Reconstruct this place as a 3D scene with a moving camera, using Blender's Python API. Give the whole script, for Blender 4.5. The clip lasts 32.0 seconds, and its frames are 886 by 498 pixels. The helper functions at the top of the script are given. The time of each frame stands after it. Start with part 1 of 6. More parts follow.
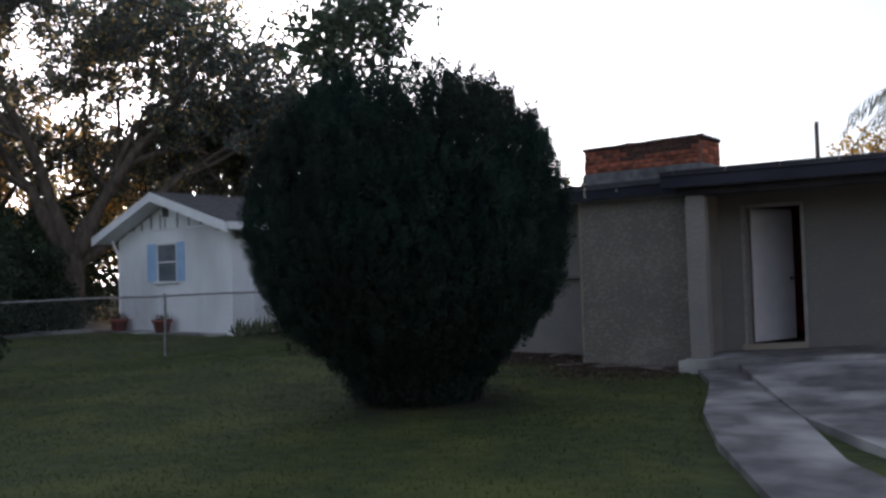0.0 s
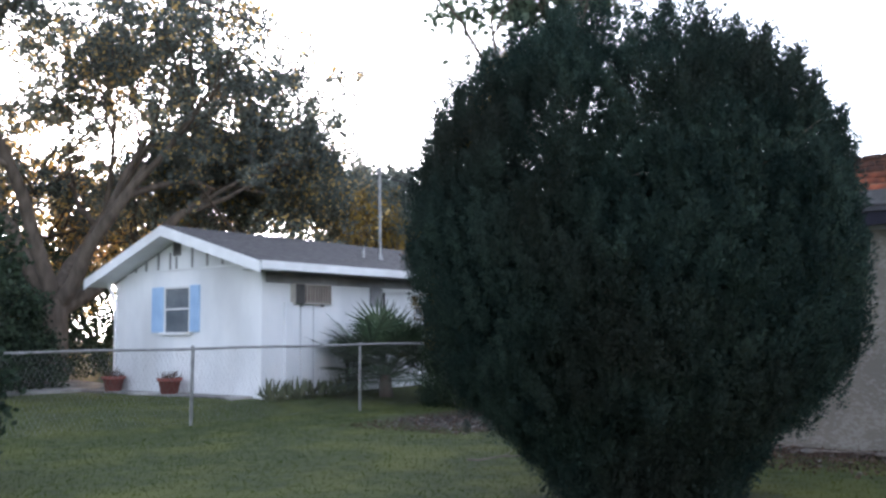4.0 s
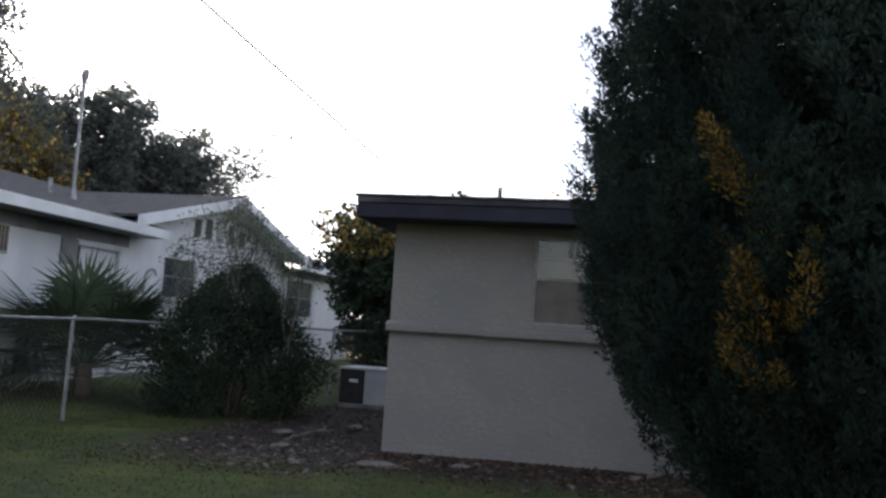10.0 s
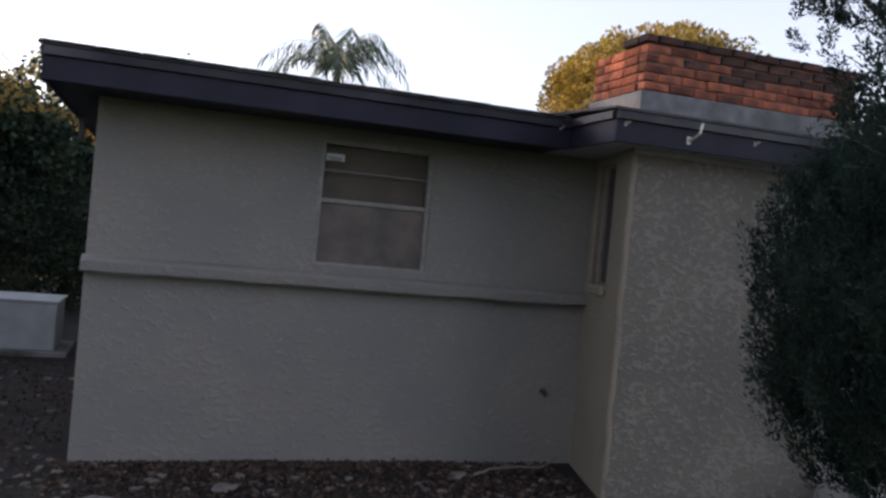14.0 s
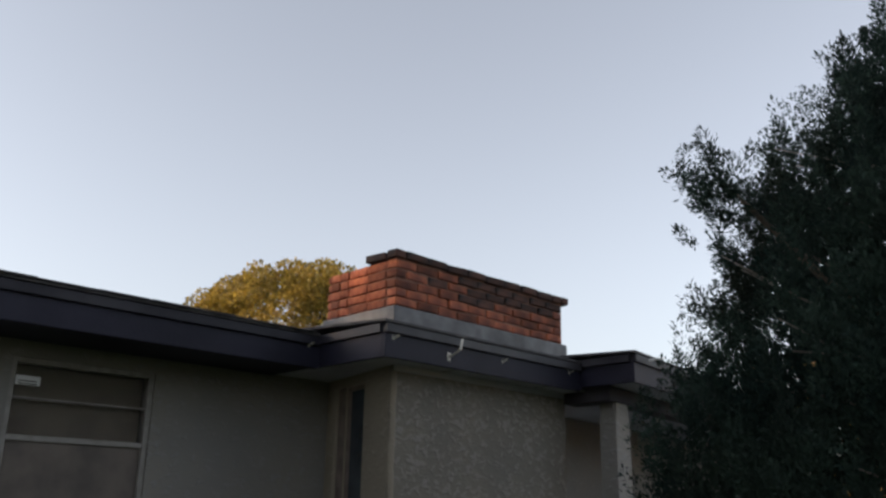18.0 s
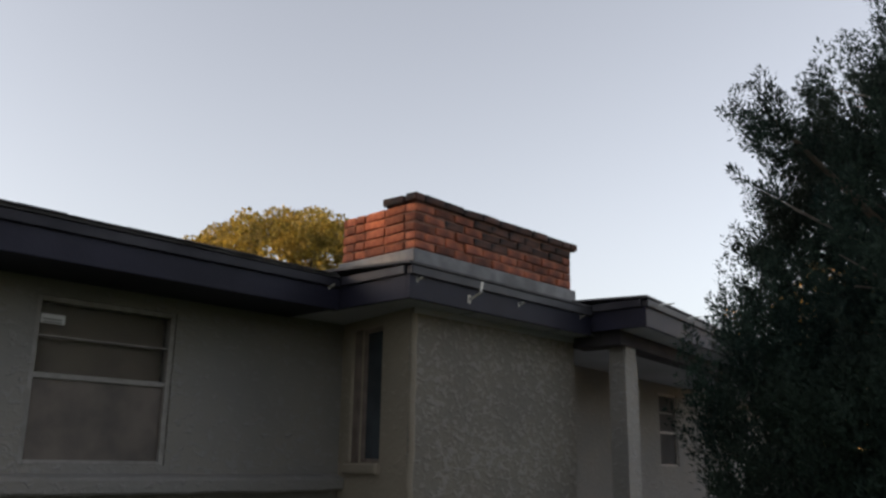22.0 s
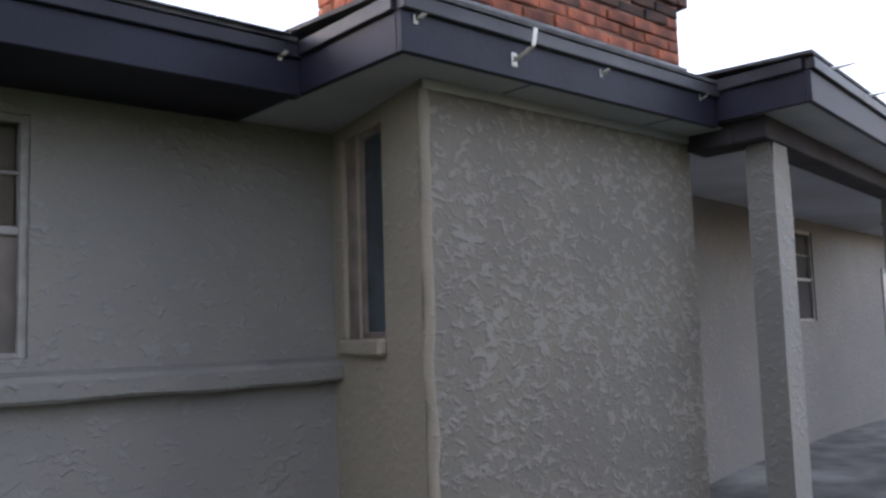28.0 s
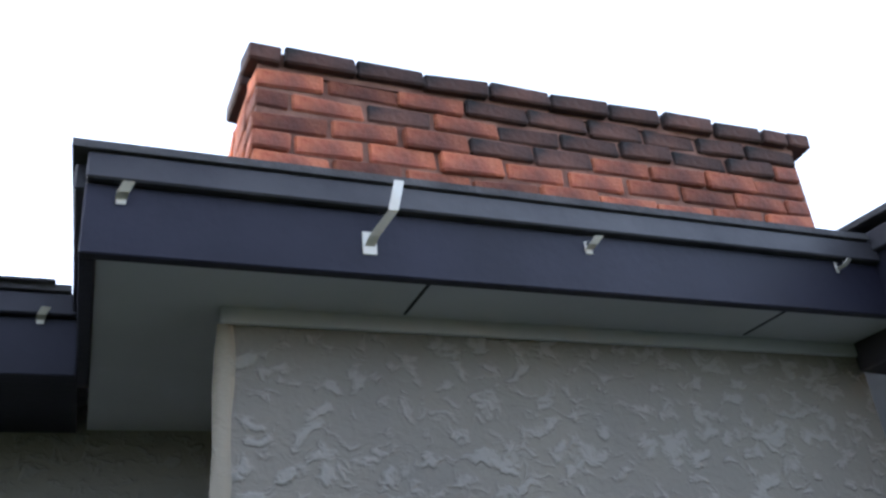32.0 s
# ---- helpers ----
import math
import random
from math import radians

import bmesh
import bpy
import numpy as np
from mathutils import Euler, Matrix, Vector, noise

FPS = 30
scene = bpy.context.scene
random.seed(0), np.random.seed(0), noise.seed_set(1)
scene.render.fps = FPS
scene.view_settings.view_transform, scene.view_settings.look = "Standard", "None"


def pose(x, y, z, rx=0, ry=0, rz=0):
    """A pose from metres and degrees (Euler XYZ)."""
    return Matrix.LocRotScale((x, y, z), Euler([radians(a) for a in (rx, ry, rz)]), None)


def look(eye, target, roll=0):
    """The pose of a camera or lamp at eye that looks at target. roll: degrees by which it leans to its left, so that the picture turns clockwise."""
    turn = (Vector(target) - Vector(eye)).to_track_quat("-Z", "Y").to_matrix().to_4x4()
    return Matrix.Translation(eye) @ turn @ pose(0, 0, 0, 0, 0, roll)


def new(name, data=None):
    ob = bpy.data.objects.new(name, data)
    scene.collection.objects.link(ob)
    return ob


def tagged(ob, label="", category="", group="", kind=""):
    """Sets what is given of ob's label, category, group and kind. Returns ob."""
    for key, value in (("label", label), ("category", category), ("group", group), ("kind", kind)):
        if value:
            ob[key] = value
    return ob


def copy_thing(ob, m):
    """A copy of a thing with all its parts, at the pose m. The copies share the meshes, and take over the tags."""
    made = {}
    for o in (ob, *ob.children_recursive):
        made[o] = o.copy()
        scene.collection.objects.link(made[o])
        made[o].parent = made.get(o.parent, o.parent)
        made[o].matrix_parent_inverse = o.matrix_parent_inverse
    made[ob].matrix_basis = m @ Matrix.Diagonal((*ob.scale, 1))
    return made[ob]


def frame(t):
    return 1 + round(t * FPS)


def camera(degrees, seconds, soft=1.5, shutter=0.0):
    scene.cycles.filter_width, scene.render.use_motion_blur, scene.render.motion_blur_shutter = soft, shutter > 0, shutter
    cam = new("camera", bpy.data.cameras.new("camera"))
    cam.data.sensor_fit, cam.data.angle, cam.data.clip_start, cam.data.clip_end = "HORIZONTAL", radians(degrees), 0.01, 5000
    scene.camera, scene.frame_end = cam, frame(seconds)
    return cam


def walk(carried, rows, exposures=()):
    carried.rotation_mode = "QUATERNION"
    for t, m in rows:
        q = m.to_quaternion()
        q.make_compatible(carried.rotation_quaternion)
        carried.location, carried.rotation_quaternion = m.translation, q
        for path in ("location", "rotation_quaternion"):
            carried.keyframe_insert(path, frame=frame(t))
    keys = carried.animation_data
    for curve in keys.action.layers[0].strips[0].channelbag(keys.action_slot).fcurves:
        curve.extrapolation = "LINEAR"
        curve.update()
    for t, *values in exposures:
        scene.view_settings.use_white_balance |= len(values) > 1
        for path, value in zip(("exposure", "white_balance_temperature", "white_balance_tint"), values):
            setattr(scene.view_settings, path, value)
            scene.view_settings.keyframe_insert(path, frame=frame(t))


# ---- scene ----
cam = camera(55.0, 32.0, soft=2.7)
PATH = [
    (0, (6.947, -11.702, 1.432), (5.667, -10.166, 1.492), -1.8),
    (0.5, (6.57, -11.574, 1.421), (5.312, -10.022, 1.522), -2.6),
    (1, (6.191, -11.511, 1.405), (4.879, -10.005, 1.506), -1.5),
    (1.5, (5.737, -11.372, 1.416), (4.487, -9.812, 1.482), -3.9),
    (2, (5.341, -11.274, 1.398), (4.018, -9.779, 1.531), -5.1),
    (2.5, (4.83, -11.131, 1.371), (3.555, -9.595, 1.5), -2.7),
    (4.5, (2.761, -10.504, 1.354), (1.569, -8.912, 1.564), -1.0),
    (5, (2.441, -10.416, 1.359), (1.304, -8.779, 1.528), -1.9),
    (5.5, (2.221, -10.484, 1.351), (1.288, -8.721, 1.495), -1.8),
    (6, (1.736, -10.333, 1.348), (0.792, -8.583, 1.558), -1.8),
    (6.5, (1.325, -10.172, 1.344), (0.415, -8.403, 1.55), -0.5),
    (7, (1.023, -10.149, 1.32), (0.314, -8.286, 1.478), 0.2),
    (7.5, (0.686, -9.915, 1.321), (-0.024, -8.053, 1.495), -0.1),
    (8, (0.12, -9.556, 1.303), (-0.509, -7.664, 1.461), 2.6),
    (8.5, (-0.252, -9.243, 1.335), (-0.851, -7.338, 1.431), 1.5),
    (9, (-0.569, -8.928, 1.328), (-1.128, -7.019, 1.536), 1.9),
    (9.5, (-0.815, -8.718, 1.322), (-1.179, -6.763, 1.534), 3.6),
    (10, (-1.225, -8.23, 1.356), (-1.614, -6.277, 1.54), 3.6),
    (10.5, (-1.559, -7.875, 1.433), (-1.935, -5.923, 1.653), 2.2),
    (11, (-1.837, -7.595, 1.47), (-2.032, -5.614, 1.656), 2.3),
    (11.5, (-2.123, -7.227, 1.42), (-2.372, -5.243, 1.46), 3.5),
    (12, (-2.394, -6.864, 1.449), (-2.693, -4.888, 1.539), 2.1),
    (12.5, (-2.816, -6.513, 1.586), (-2.805, -4.514, 1.634), 2.4),
    (13, (-2.959, -6.129, 1.678), (-2.736, -4.142, 1.662), 3.6),
    (13.5, (-3.049, -5.786, 1.723), (-2.755, -3.808, 1.754), 4.0),
    (14, (-3.103, -5.346, 1.719), (-2.481, -3.445, 1.7), 5.3),
    (14.5, (-3.227, -5.121, 1.662), (-2.371, -3.314, 1.708), 4.6),
    (15, (-3.391, -4.895, 1.555), (-2.355, -3.192, 1.722), 1.5),
    (15.5, (-3.613, -4.875, 1.407), (-2.332, -3.368, 1.708), 3.5),
    (17.5, (-3.743, -4.292, 1.548), (-2.362, -2.978, 2.153), -0.3),
    (18, (-3.746, -4.206, 1.564), (-2.398, -2.854, 2.158), 0.9),
    (18.5, (-3.791, -4.103, 1.569), (-2.393, -2.784, 2.122), 2.2),
    (19, (-3.901, -3.993, 1.584), (-2.452, -2.724, 2.12), 0.2),
    (19.5, (-3.973, -3.91, 1.579), (-2.511, -2.648, 2.098), 2.7),
    (20, (-3.956, -3.935, 1.582), (-2.53, -2.654, 2.153), 2.0),
    (20.5, (-3.945, -3.909, 1.591), (-2.478, -2.668, 2.143), 1.8),
    (21, (-3.962, -3.914, 1.589), (-2.491, -2.673, 2.134), 0.9),
    (21.5, (-3.952, -3.928, 1.572), (-2.492, -2.667, 2.099), 1.3),
    (22, (-3.968, -3.97, 1.493), (-2.553, -2.645, 1.981), 0.9),
    (22.5, (-3.922, -3.995, 1.476), (-2.432, -2.723, 1.879), 1.1),
    (23, (-3.782, -3.962, 1.523), (-2.364, -2.606, 1.913), -0.9),
    (23.5, (-3.651, -3.963, 1.519), (-2.289, -2.554, 1.919), -1.5),
    (24, (-3.608, -3.754, 1.535), (-2.326, -2.257, 1.877), -3.4),
    (24.5, (-3.497, -3.539, 1.482), (-2.25, -2.015, 1.831), -1.8),
    (26.5, (-2.945, -2.948, 1.527), (-1.707, -1.411, 1.851), -2.5),
    (27, (-2.669, -2.85, 1.471), (-1.313, -1.405, 1.734), -1.9),
    (27.5, (-2.431, -2.699, 1.507), (-1.03, -1.283, 1.691), -1.8),
    (28, (-2.111, -2.509, 1.508), (-0.8, -1.011, 1.701), -1.8),
    (28.5, (-1.803, -2.167, 1.538), (-0.369, -0.784, 1.708), -1.1),
    (29, (-1.454, -2.116, 1.532), (0.061, -0.813, 1.633), -2.4),
    (29.5, (-1.101, -2.018, 1.55), (0.396, -0.697, 1.678), -0.2),
    (30, (-0.67, -1.809, 1.647), (0.844, -0.521, 1.872), -3.2),
    (30.5, (-0.44, -1.751, 1.548), (0.822, -0.345, 2.205), -7.6),
    (31, (-0.324, -1.731, 1.664), (0.522, -0.072, 2.392), -2.8),
    (31.5, (-0.3, -1.752, 1.71), (0.406, -0.087, 2.563), -5.3),
    (32, (-0.229, -1.779, 1.728), (0.489, -0.143, 2.627), -5.9),
]
EXPOSURES = [
    (0, 0.8, 5900, 17), (1, 1.25, 5900, 17), (2, 1.75, 5900, 17), (5, 2.7, 5950, 17), (6, 2.9, 6050, 17), (8, 2.4, 6200, 14), (9, 2.0, 6250, 15), (10, 1.55, 6200, 16), (11, 1.05, 6300, 17), (13, 1.08, 6350, 18),
    (14, 1.5, 6200, 20), (15, 1.9, 6100, 17), (18, 1.1, 6500, 13), (21, 0.95, 6600, 13), (23, 1.2, 6850, 15), (24, 1.1, 6700, 15), (24.5, 1.1, 6700, 15), (27, 1.55, 6300, 17), (28, 2.5, 6100, 19), (29, 2.85, 6150, 20), (30, 2.95, 6000, 18),
    (31, 3.1, 5600, 14), (32, 2.85, 5600, 14)]
walk(cam, [(t, look(eye, target, roll)) for t, eye, target, roll in PATH], EXPOSURES)

# ---- world and light ----
SUN_FROM = Vector((-0.83, 0.56, 0.0)).normalized()
SUN_HIGH = radians(11)
world = bpy.data.worlds.new("world")
scene.world = world
world.use_nodes = True
wn = world.node_tree
sky = wn.nodes.new("ShaderNodeTexSky")
sky.sky_type, sky.sun_disc = "NISHITA", False
sky.sun_elevation, sky.sun_rotation = SUN_HIGH, math.atan2(SUN_FROM.x, SUN_FROM.y)
sky.air_density, sky.dust_density, sky.ozone_density = 1.0, 2.0, 2.0
pale = wn.nodes.new("ShaderNodeHueSaturation")
pale.inputs["Saturation"].default_value = 0.38
wn.links.new(sky.outputs[0], pale.inputs["Color"])
wn.links.new(pale.outputs[0], wn.nodes["Background"].inputs[0])
wn.nodes["Background"].inputs[1].default_value = 0.15
sun = new("sun", bpy.data.lights.new("sun", "SUN"))
sun.data.energy, sun.data.angle, sun.data.color = 2.3, radians(0.8), (1.0, 0.62, 0.3)
to_sun = SUN_FROM * math.cos(SUN_HIGH) + Vector((0, 0, math.sin(SUN_HIGH)))
sun.matrix_world = look(to_sun * 60, (0, 0, 0))


# ---- materials ----
def surface(name, colours, scale, rough=0.8, bump=0.0, bump_scale=None, metal=0.0, detail=6, stretch=(1, 1, 1), vary=0.0, island=False, low=0.35, high=0.65, thin=0.0, sheen=0.5):
    """Two colours mixed by noise at two sizes, with fine relief; vary shifts the brightness from piece to piece."""
    m = bpy.data.materials.new(name)
    m.use_nodes = True
    n, l = m.node_tree.nodes, m.node_tree.links
    b = n["Principled BSDF"]
    co = n.new("ShaderNodeTexCoord")
    mp = n.new("ShaderNodeMapping")
    mp.inputs["Scale"].default_value = stretch
    l.new(co.outputs["Object"], mp.inputs["Vector"])
    big = n.new("ShaderNodeTexNoise")
    big.inputs["Scale"].default_value, big.inputs["Detail"].default_value = scale, detail
    l.new(mp.outputs[0], big.inputs["Vector"])
    ramp = n.new("ShaderNodeValToRGB")
    ramp.color_ramp.elements[0].position, ramp.color_ramp.elements[1].position = low, high
    ramp.color_ramp.elements[0].color = (*colours[0], 1)
    ramp.color_ramp.elements[1].color = (*colours[1], 1)
    l.new(big.outputs["Fac"], ramp.inputs[0])
    last = ramp.outputs[0]
    if len(colours) > 2:
        spots = n.new("ShaderNodeTexNoise")
        spots.inputs["Scale"].default_value, spots.inputs["Detail"].default_value = scale * 0.23, 8
        l.new(mp.outputs[0], spots.inputs["Vector"])
        edge = n.new("ShaderNodeMapRange")
        edge.inputs["From Min"].default_value, edge.inputs["From Max"].default_value = 0.5, 0.68
        l.new(spots.outputs["Fac"], edge.inputs["Value"])
        mix = n.new("ShaderNodeMix")
        mix.data_type = "RGBA"
        l.new(edge.outputs[0], mix.inputs["Factor"])
        l.new(last, mix.inputs["A"])
        mix.inputs["B"].default_value = (*colours[2], 1)
        last = mix.outputs["Result"]
    if vary:
        src = n.new("ShaderNodeNewGeometry") if island else n.new("ShaderNodeObjectInfo")
        v = n.new("ShaderNodeMapRange")
        v.inputs["To Min"].default_value, v.inputs["To Max"].default_value = 1 - vary, 1 + vary
        l.new(src.outputs["Random Per Island" if island else "Random"], v.inputs["Value"])
        hs = n.new("ShaderNodeHueSaturation")
        l.new(v.outputs[0], hs.inputs["Value"])
        l.new(last, hs.inputs["Color"])
        last = hs.outputs[0]
    l.new(last, b.inputs["Base Color"])
    b.inputs["Roughness"].default_value, b.inputs["Metallic"].default_value = rough, metal
    b.inputs["Specular IOR Level"].default_value = sheen
    if bump:
        fine = n.new("ShaderNodeTexNoise")
        fine.inputs["Scale"].default_value, fine.inputs["Detail"].default_value = bump_scale or scale * 4, 5
        l.new(mp.outputs[0], fine.inputs["Vector"])
        bp = n.new("ShaderNodeBump")
        bp.inputs["Strength"].default_value, bp.inputs["Distance"].default_value = 0.7, bump
        l.new(fine.outputs["Fac"], bp.inputs["Height"])
        l.new(bp.outputs[0], b.inputs["Normal"])
    if thin:
        # leaves let part of the light through
        through_leaf = n.new("ShaderNodeBsdfTranslucent")
        l.new(last, through_leaf.inputs["Color"])
        both = n.new("ShaderNodeMixShader")
        both.inputs[0].default_value = thin
        l.new(b.outputs[0], both.inputs[1])
        l.new(through_leaf.outputs[0], both.inputs[2])
        l.new(both.outputs[0], n["Material Output"].inputs["Surface"])
    return m


def trowelled(name, base, light, tan, patch=0.55, depth=0.012):
    """Skip-trowelled stucco: smooth ground with raised, paler, sharp-edged smears."""
    m = bpy.data.materials.new(name)
    m.use_nodes = True
    n, l = m.node_tree.nodes, m.node_tree.links
    b = n["Principled BSDF"]
    co = n.new("ShaderNodeTexCoord")
    warp = n.new("ShaderNodeTexNoise")
    warp.inputs["Scale"].default_value, warp.inputs["Detail"].default_value = 13, 3
    l.new(co.outputs["Object"], warp.inputs["Vector"])
    add = n.new("ShaderNodeMix")
    add.data_type = "VECTOR"
    add.inputs["Factor"].default_value = 0.085
    l.new(co.outputs["Object"], add.inputs["A"])
    l.new(warp.outputs["Color"], add.inputs["B"])
    smear = n.new("ShaderNodeTexNoise")
    smear.inputs["Scale"].default_value, smear.inputs["Detail"].default_value, smear.inputs["Roughness"].default_value = 22.0, 2.5, 0.55
    drag = n.new("ShaderNodeMapping")
    drag.inputs["Rotation"].default_value, drag.inputs["Scale"].default_value = (0, 0.5, 0), (0.8, 0.8, 1.35)
    l.new(add.outputs["Result"], drag.inputs["Vector"])
    l.new(drag.outputs[0], smear.inputs["Vector"])
    cut = n.new("ShaderNodeMapRange")
    cut.interpolation_type = "SMOOTHSTEP"
    cut.inputs["From Min"].default_value, cut.inputs["From Max"].default_value = patch + 0.13, patch + 0.29
    cloud = n.new("ShaderNodeTexNoise")
    cloud.inputs["Scale"].default_value, cloud.inputs["Detail"].default_value = 1.7, 5
    l.new(co.outputs["Object"], cloud.inputs["Vector"])
    where = n.new("ShaderNodeMath")
    where.operation = "MULTIPLY_ADD"
    where.inputs[1].default_value = 0.36
    l.new(cloud.outputs["Fac"], where.inputs[0])
    l.new(smear.outputs["Fac"], where.inputs[2])
    l.new(where.outputs[0], cut.inputs["Value"])
    ground = n.new("ShaderNodeMix")
    ground.data_type = "RGBA"
    ground.inputs["A"].default_value, ground.inputs["B"].default_value = (*base, 1), (*tan, 1)
    wide = n.new("ShaderNodeMapRange")
    wide.inputs["From Min"].default_value, wide.inputs["From Max"].default_value = 0.4, 0.65
    l.new(cloud.outputs["Fac"], wide.inputs["Value"])
    l.new(wide.outputs[0], ground.inputs["Factor"])
    top = n.new("ShaderNodeMix")
    top.data_type = "RGBA"
    keep = n.new("ShaderNodeMath")
    keep.operation = "MULTIPLY"
    keep.inputs[1].default_value = 0.75
    l.new(cut.outputs[0], keep.inputs[0])
    l.new(keep.outputs[0], top.inputs["Factor"])
    l.new(ground.outputs["Result"], top.inputs["A"])
    top.inputs["B"].default_value = (*light, 1)
    grain = n.new("ShaderNodeTexNoise")
    grain.inputs["Scale"].default_value, grain.inputs["Detail"].default_value = 60, 4
    l.new(co.outputs["Object"], grain.inputs["Vector"])
    high = n.new("ShaderNodeMath")
    high.operation = "MULTIPLY_ADD"
    high.inputs[1].default_value = 0.25
    l.new(grain.outputs["Fac"], high.inputs[0])
    l.new(cut.outputs[0], high.inputs[2])
    high2 = n.new("ShaderNodeMath")
    high2.operation = "MULTIPLY_ADD"
    high2.inputs[1].default_value = 1.8
    l.new(smear.outputs["Fac"], high2.inputs[0])
    l.new(high.outputs[0], high2.inputs[2])
    bp = n.new("ShaderNodeBump")
    bp.inputs["Strength"].default_value, bp.inputs["Distance"].default_value = 0.9, depth
    l.new(high2.outputs[0], bp.inputs["Height"])
    l.new(bp.outputs[0], b.inputs["Normal"])
    l.new(top.outputs["Result"], b.inputs["Base Color"])
    b.inputs["Roughness"].default_value = 0.85
    return m


def glass(name, tint, rough=0.05):
    m = bpy.data.materials.new(name)
    m.use_nodes = True
    b = m.node_tree.nodes["Principled BSDF"]
    b.inputs["Base Color"].default_value = (*tint, 1)
    b.inputs["Roughness"].default_value = rough
    b.inputs["Transmission Weight"].default_value = 1.0
    b.inputs["IOR"].default_value = 1.45
    return m


STUCCO = trowelled("stucco", (0.18, 0.164, 0.142), (0.282, 0.266, 0.241), (0.214, 0.191, 0.158), patch=0.54, depth=0.005)
STUCCO_PLAIN = trowelled("stucco_worn", (0.227, 0.216, 0.206), (0.272, 0.262, 0.251), (0.255, 0.236, 0.213), patch=0.585, depth=0.0042)
STUCCO_TAN = trowelled("stucco_tan", (0.31, 0.267, 0.208), (0.36, 0.318, 0.25), (0.27, 0.235, 0.184), patch=0.66, depth=0.005)
# darker copy of the worn stucco, with the porch's shade in its colours
STUCCO_PORCH_SHADE = trowelled("stucco_porch_shade", (0.175, 0.166, 0.158), (0.212, 0.203, 0.194), (0.195, 0.18, 0.163), patch=0.6, depth=0.004)
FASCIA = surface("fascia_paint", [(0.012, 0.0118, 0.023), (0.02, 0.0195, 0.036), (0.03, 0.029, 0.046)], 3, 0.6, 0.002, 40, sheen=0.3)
BEAM = surface("beam_paint", [(0.03, 0.026, 0.035), (0.05, 0.045, 0.05)], 3, 0.95, 0.002, 40)
FASCIA_TOP = surface("drip_edge_paint", [(0.018, 0.017, 0.025), (0.032, 0.03, 0.04), (0.1, 0.097, 0.102)], 4, 0.5, 0.002, 30, sheen=0.3)
SOFFIT = surface("soffit_paint", [(0.4, 0.41, 0.44), (0.48, 0.49, 0.525), (0.33, 0.335, 0.35)], 2, 0.7, 0.002, 30)
SHINGLE = surface("roof_shingle", [(0.045, 0.042, 0.045), (0.10, 0.095, 0.095), (0.07, 0.065, 0.07)], 7, 0.9, 0.01, 40)
BRICK = surface("fired_brick", [(0.25, 0.065, 0.034), (0.43, 0.14, 0.065), (0.11, 0.04, 0.03)], 21, 0.88, 0.008, 60, vary=0.5)
BRICK_SOOT = surface("sooty_brick", [(0.014, 0.012, 0.012), (0.04, 0.022, 0.019), (0.13, 0.055, 0.036)], 9, 0.9, 0.008, 45, vary=0.4)
MORTAR = surface("mortar", [(0.13, 0.06, 0.042), (0.23, 0.12, 0.085)], 14, 0.95, 0.004, 60)
FLASHING = surface("flashing", [(0.10, 0.10, 0.105), (0.18, 0.18, 0.185), (0.05, 0.05, 0.05)], 8, 0.55, 0.003, 40)
ALU = surface("bare_aluminium", [(0.62, 0.62, 0.60), (0.75, 0.74, 0.70)], 20, 0.4, metal=0.6)
WHITE_METAL = surface("white_enamel", [(0.72, 0.70, 0.64), (0.62, 0.58, 0.5)], 15, 0.4)
FRAME_GREY = surface("window_frame_metal", [(0.23, 0.215, 0.2), (0.33, 0.31, 0.29)], 12, 0.5, 0.001, 50)
BROWN_FRAME = surface("brown_window_frame", [(0.13, 0.10, 0.085), (0.21, 0.165, 0.14)], 9, 0.75)
SCREEN = surface("insect_screen", [(0.10, 0.085, 0.075), (0.17, 0.14, 0.12)], 5, 0.6, 0.001, 200)
BLIND = surface("blind_slat", [(0.17, 0.135, 0.11), (0.23, 0.185, 0.145)], 5, 0.7)
DARK_GLASS = surface("dark_pane", [(0.03, 0.04, 0.05), (0.055, 0.07, 0.082)], 3, 0.2)
# near-black colour that stands in for the shade of unlit rooms
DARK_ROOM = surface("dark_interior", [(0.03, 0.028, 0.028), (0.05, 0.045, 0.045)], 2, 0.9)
RED_ROOM = surface("red_interior", [(0.25, 0.03, 0.025), (0.32, 0.05, 0.04)], 2, 0.9)
WHITE_WALL = surface("white_block_wall", [(0.73, 0.745, 0.76), (0.82, 0.825, 0.83), (0.52, 0.525, 0.53)], 1.5, 0.85, 0.006, 22, stretch=(1, 1, 0.45))
FRIEZE = surface("dark_frieze", [(0.2, 0.2, 0.21), (0.3, 0.3, 0.31), (0.14, 0.138, 0.14)], 2.2, 0.85, 0.003, 25)
WHITE_TRIM = surface("white_trim", [(0.74, 0.75, 0.76), (0.82, 0.83, 0.84), (0.62, 0.62, 0.62)], 3, 0.6, 0.002, 25)
BLUE_PAINT = surface("blue_shutter_paint", [(0.32, 0.48, 0.70), (0.38, 0.55, 0.76)], 4, 0.6)
TERRACOTTA = surface("terracotta", [(0.2, 0.055, 0.042), (0.28, 0.085, 0.066)], 9, 0.8)
GALV = surface("galvanised_pipe", [(0.22, 0.22, 0.22), (0.34, 0.34, 0.34)], 9, 0.5, metal=0.5)
GALV_WIRE = surface("galvanised_wire", [(0.2, 0.2, 0.2), (0.28, 0.28, 0.28)], 9, 0.5, metal=0.4)
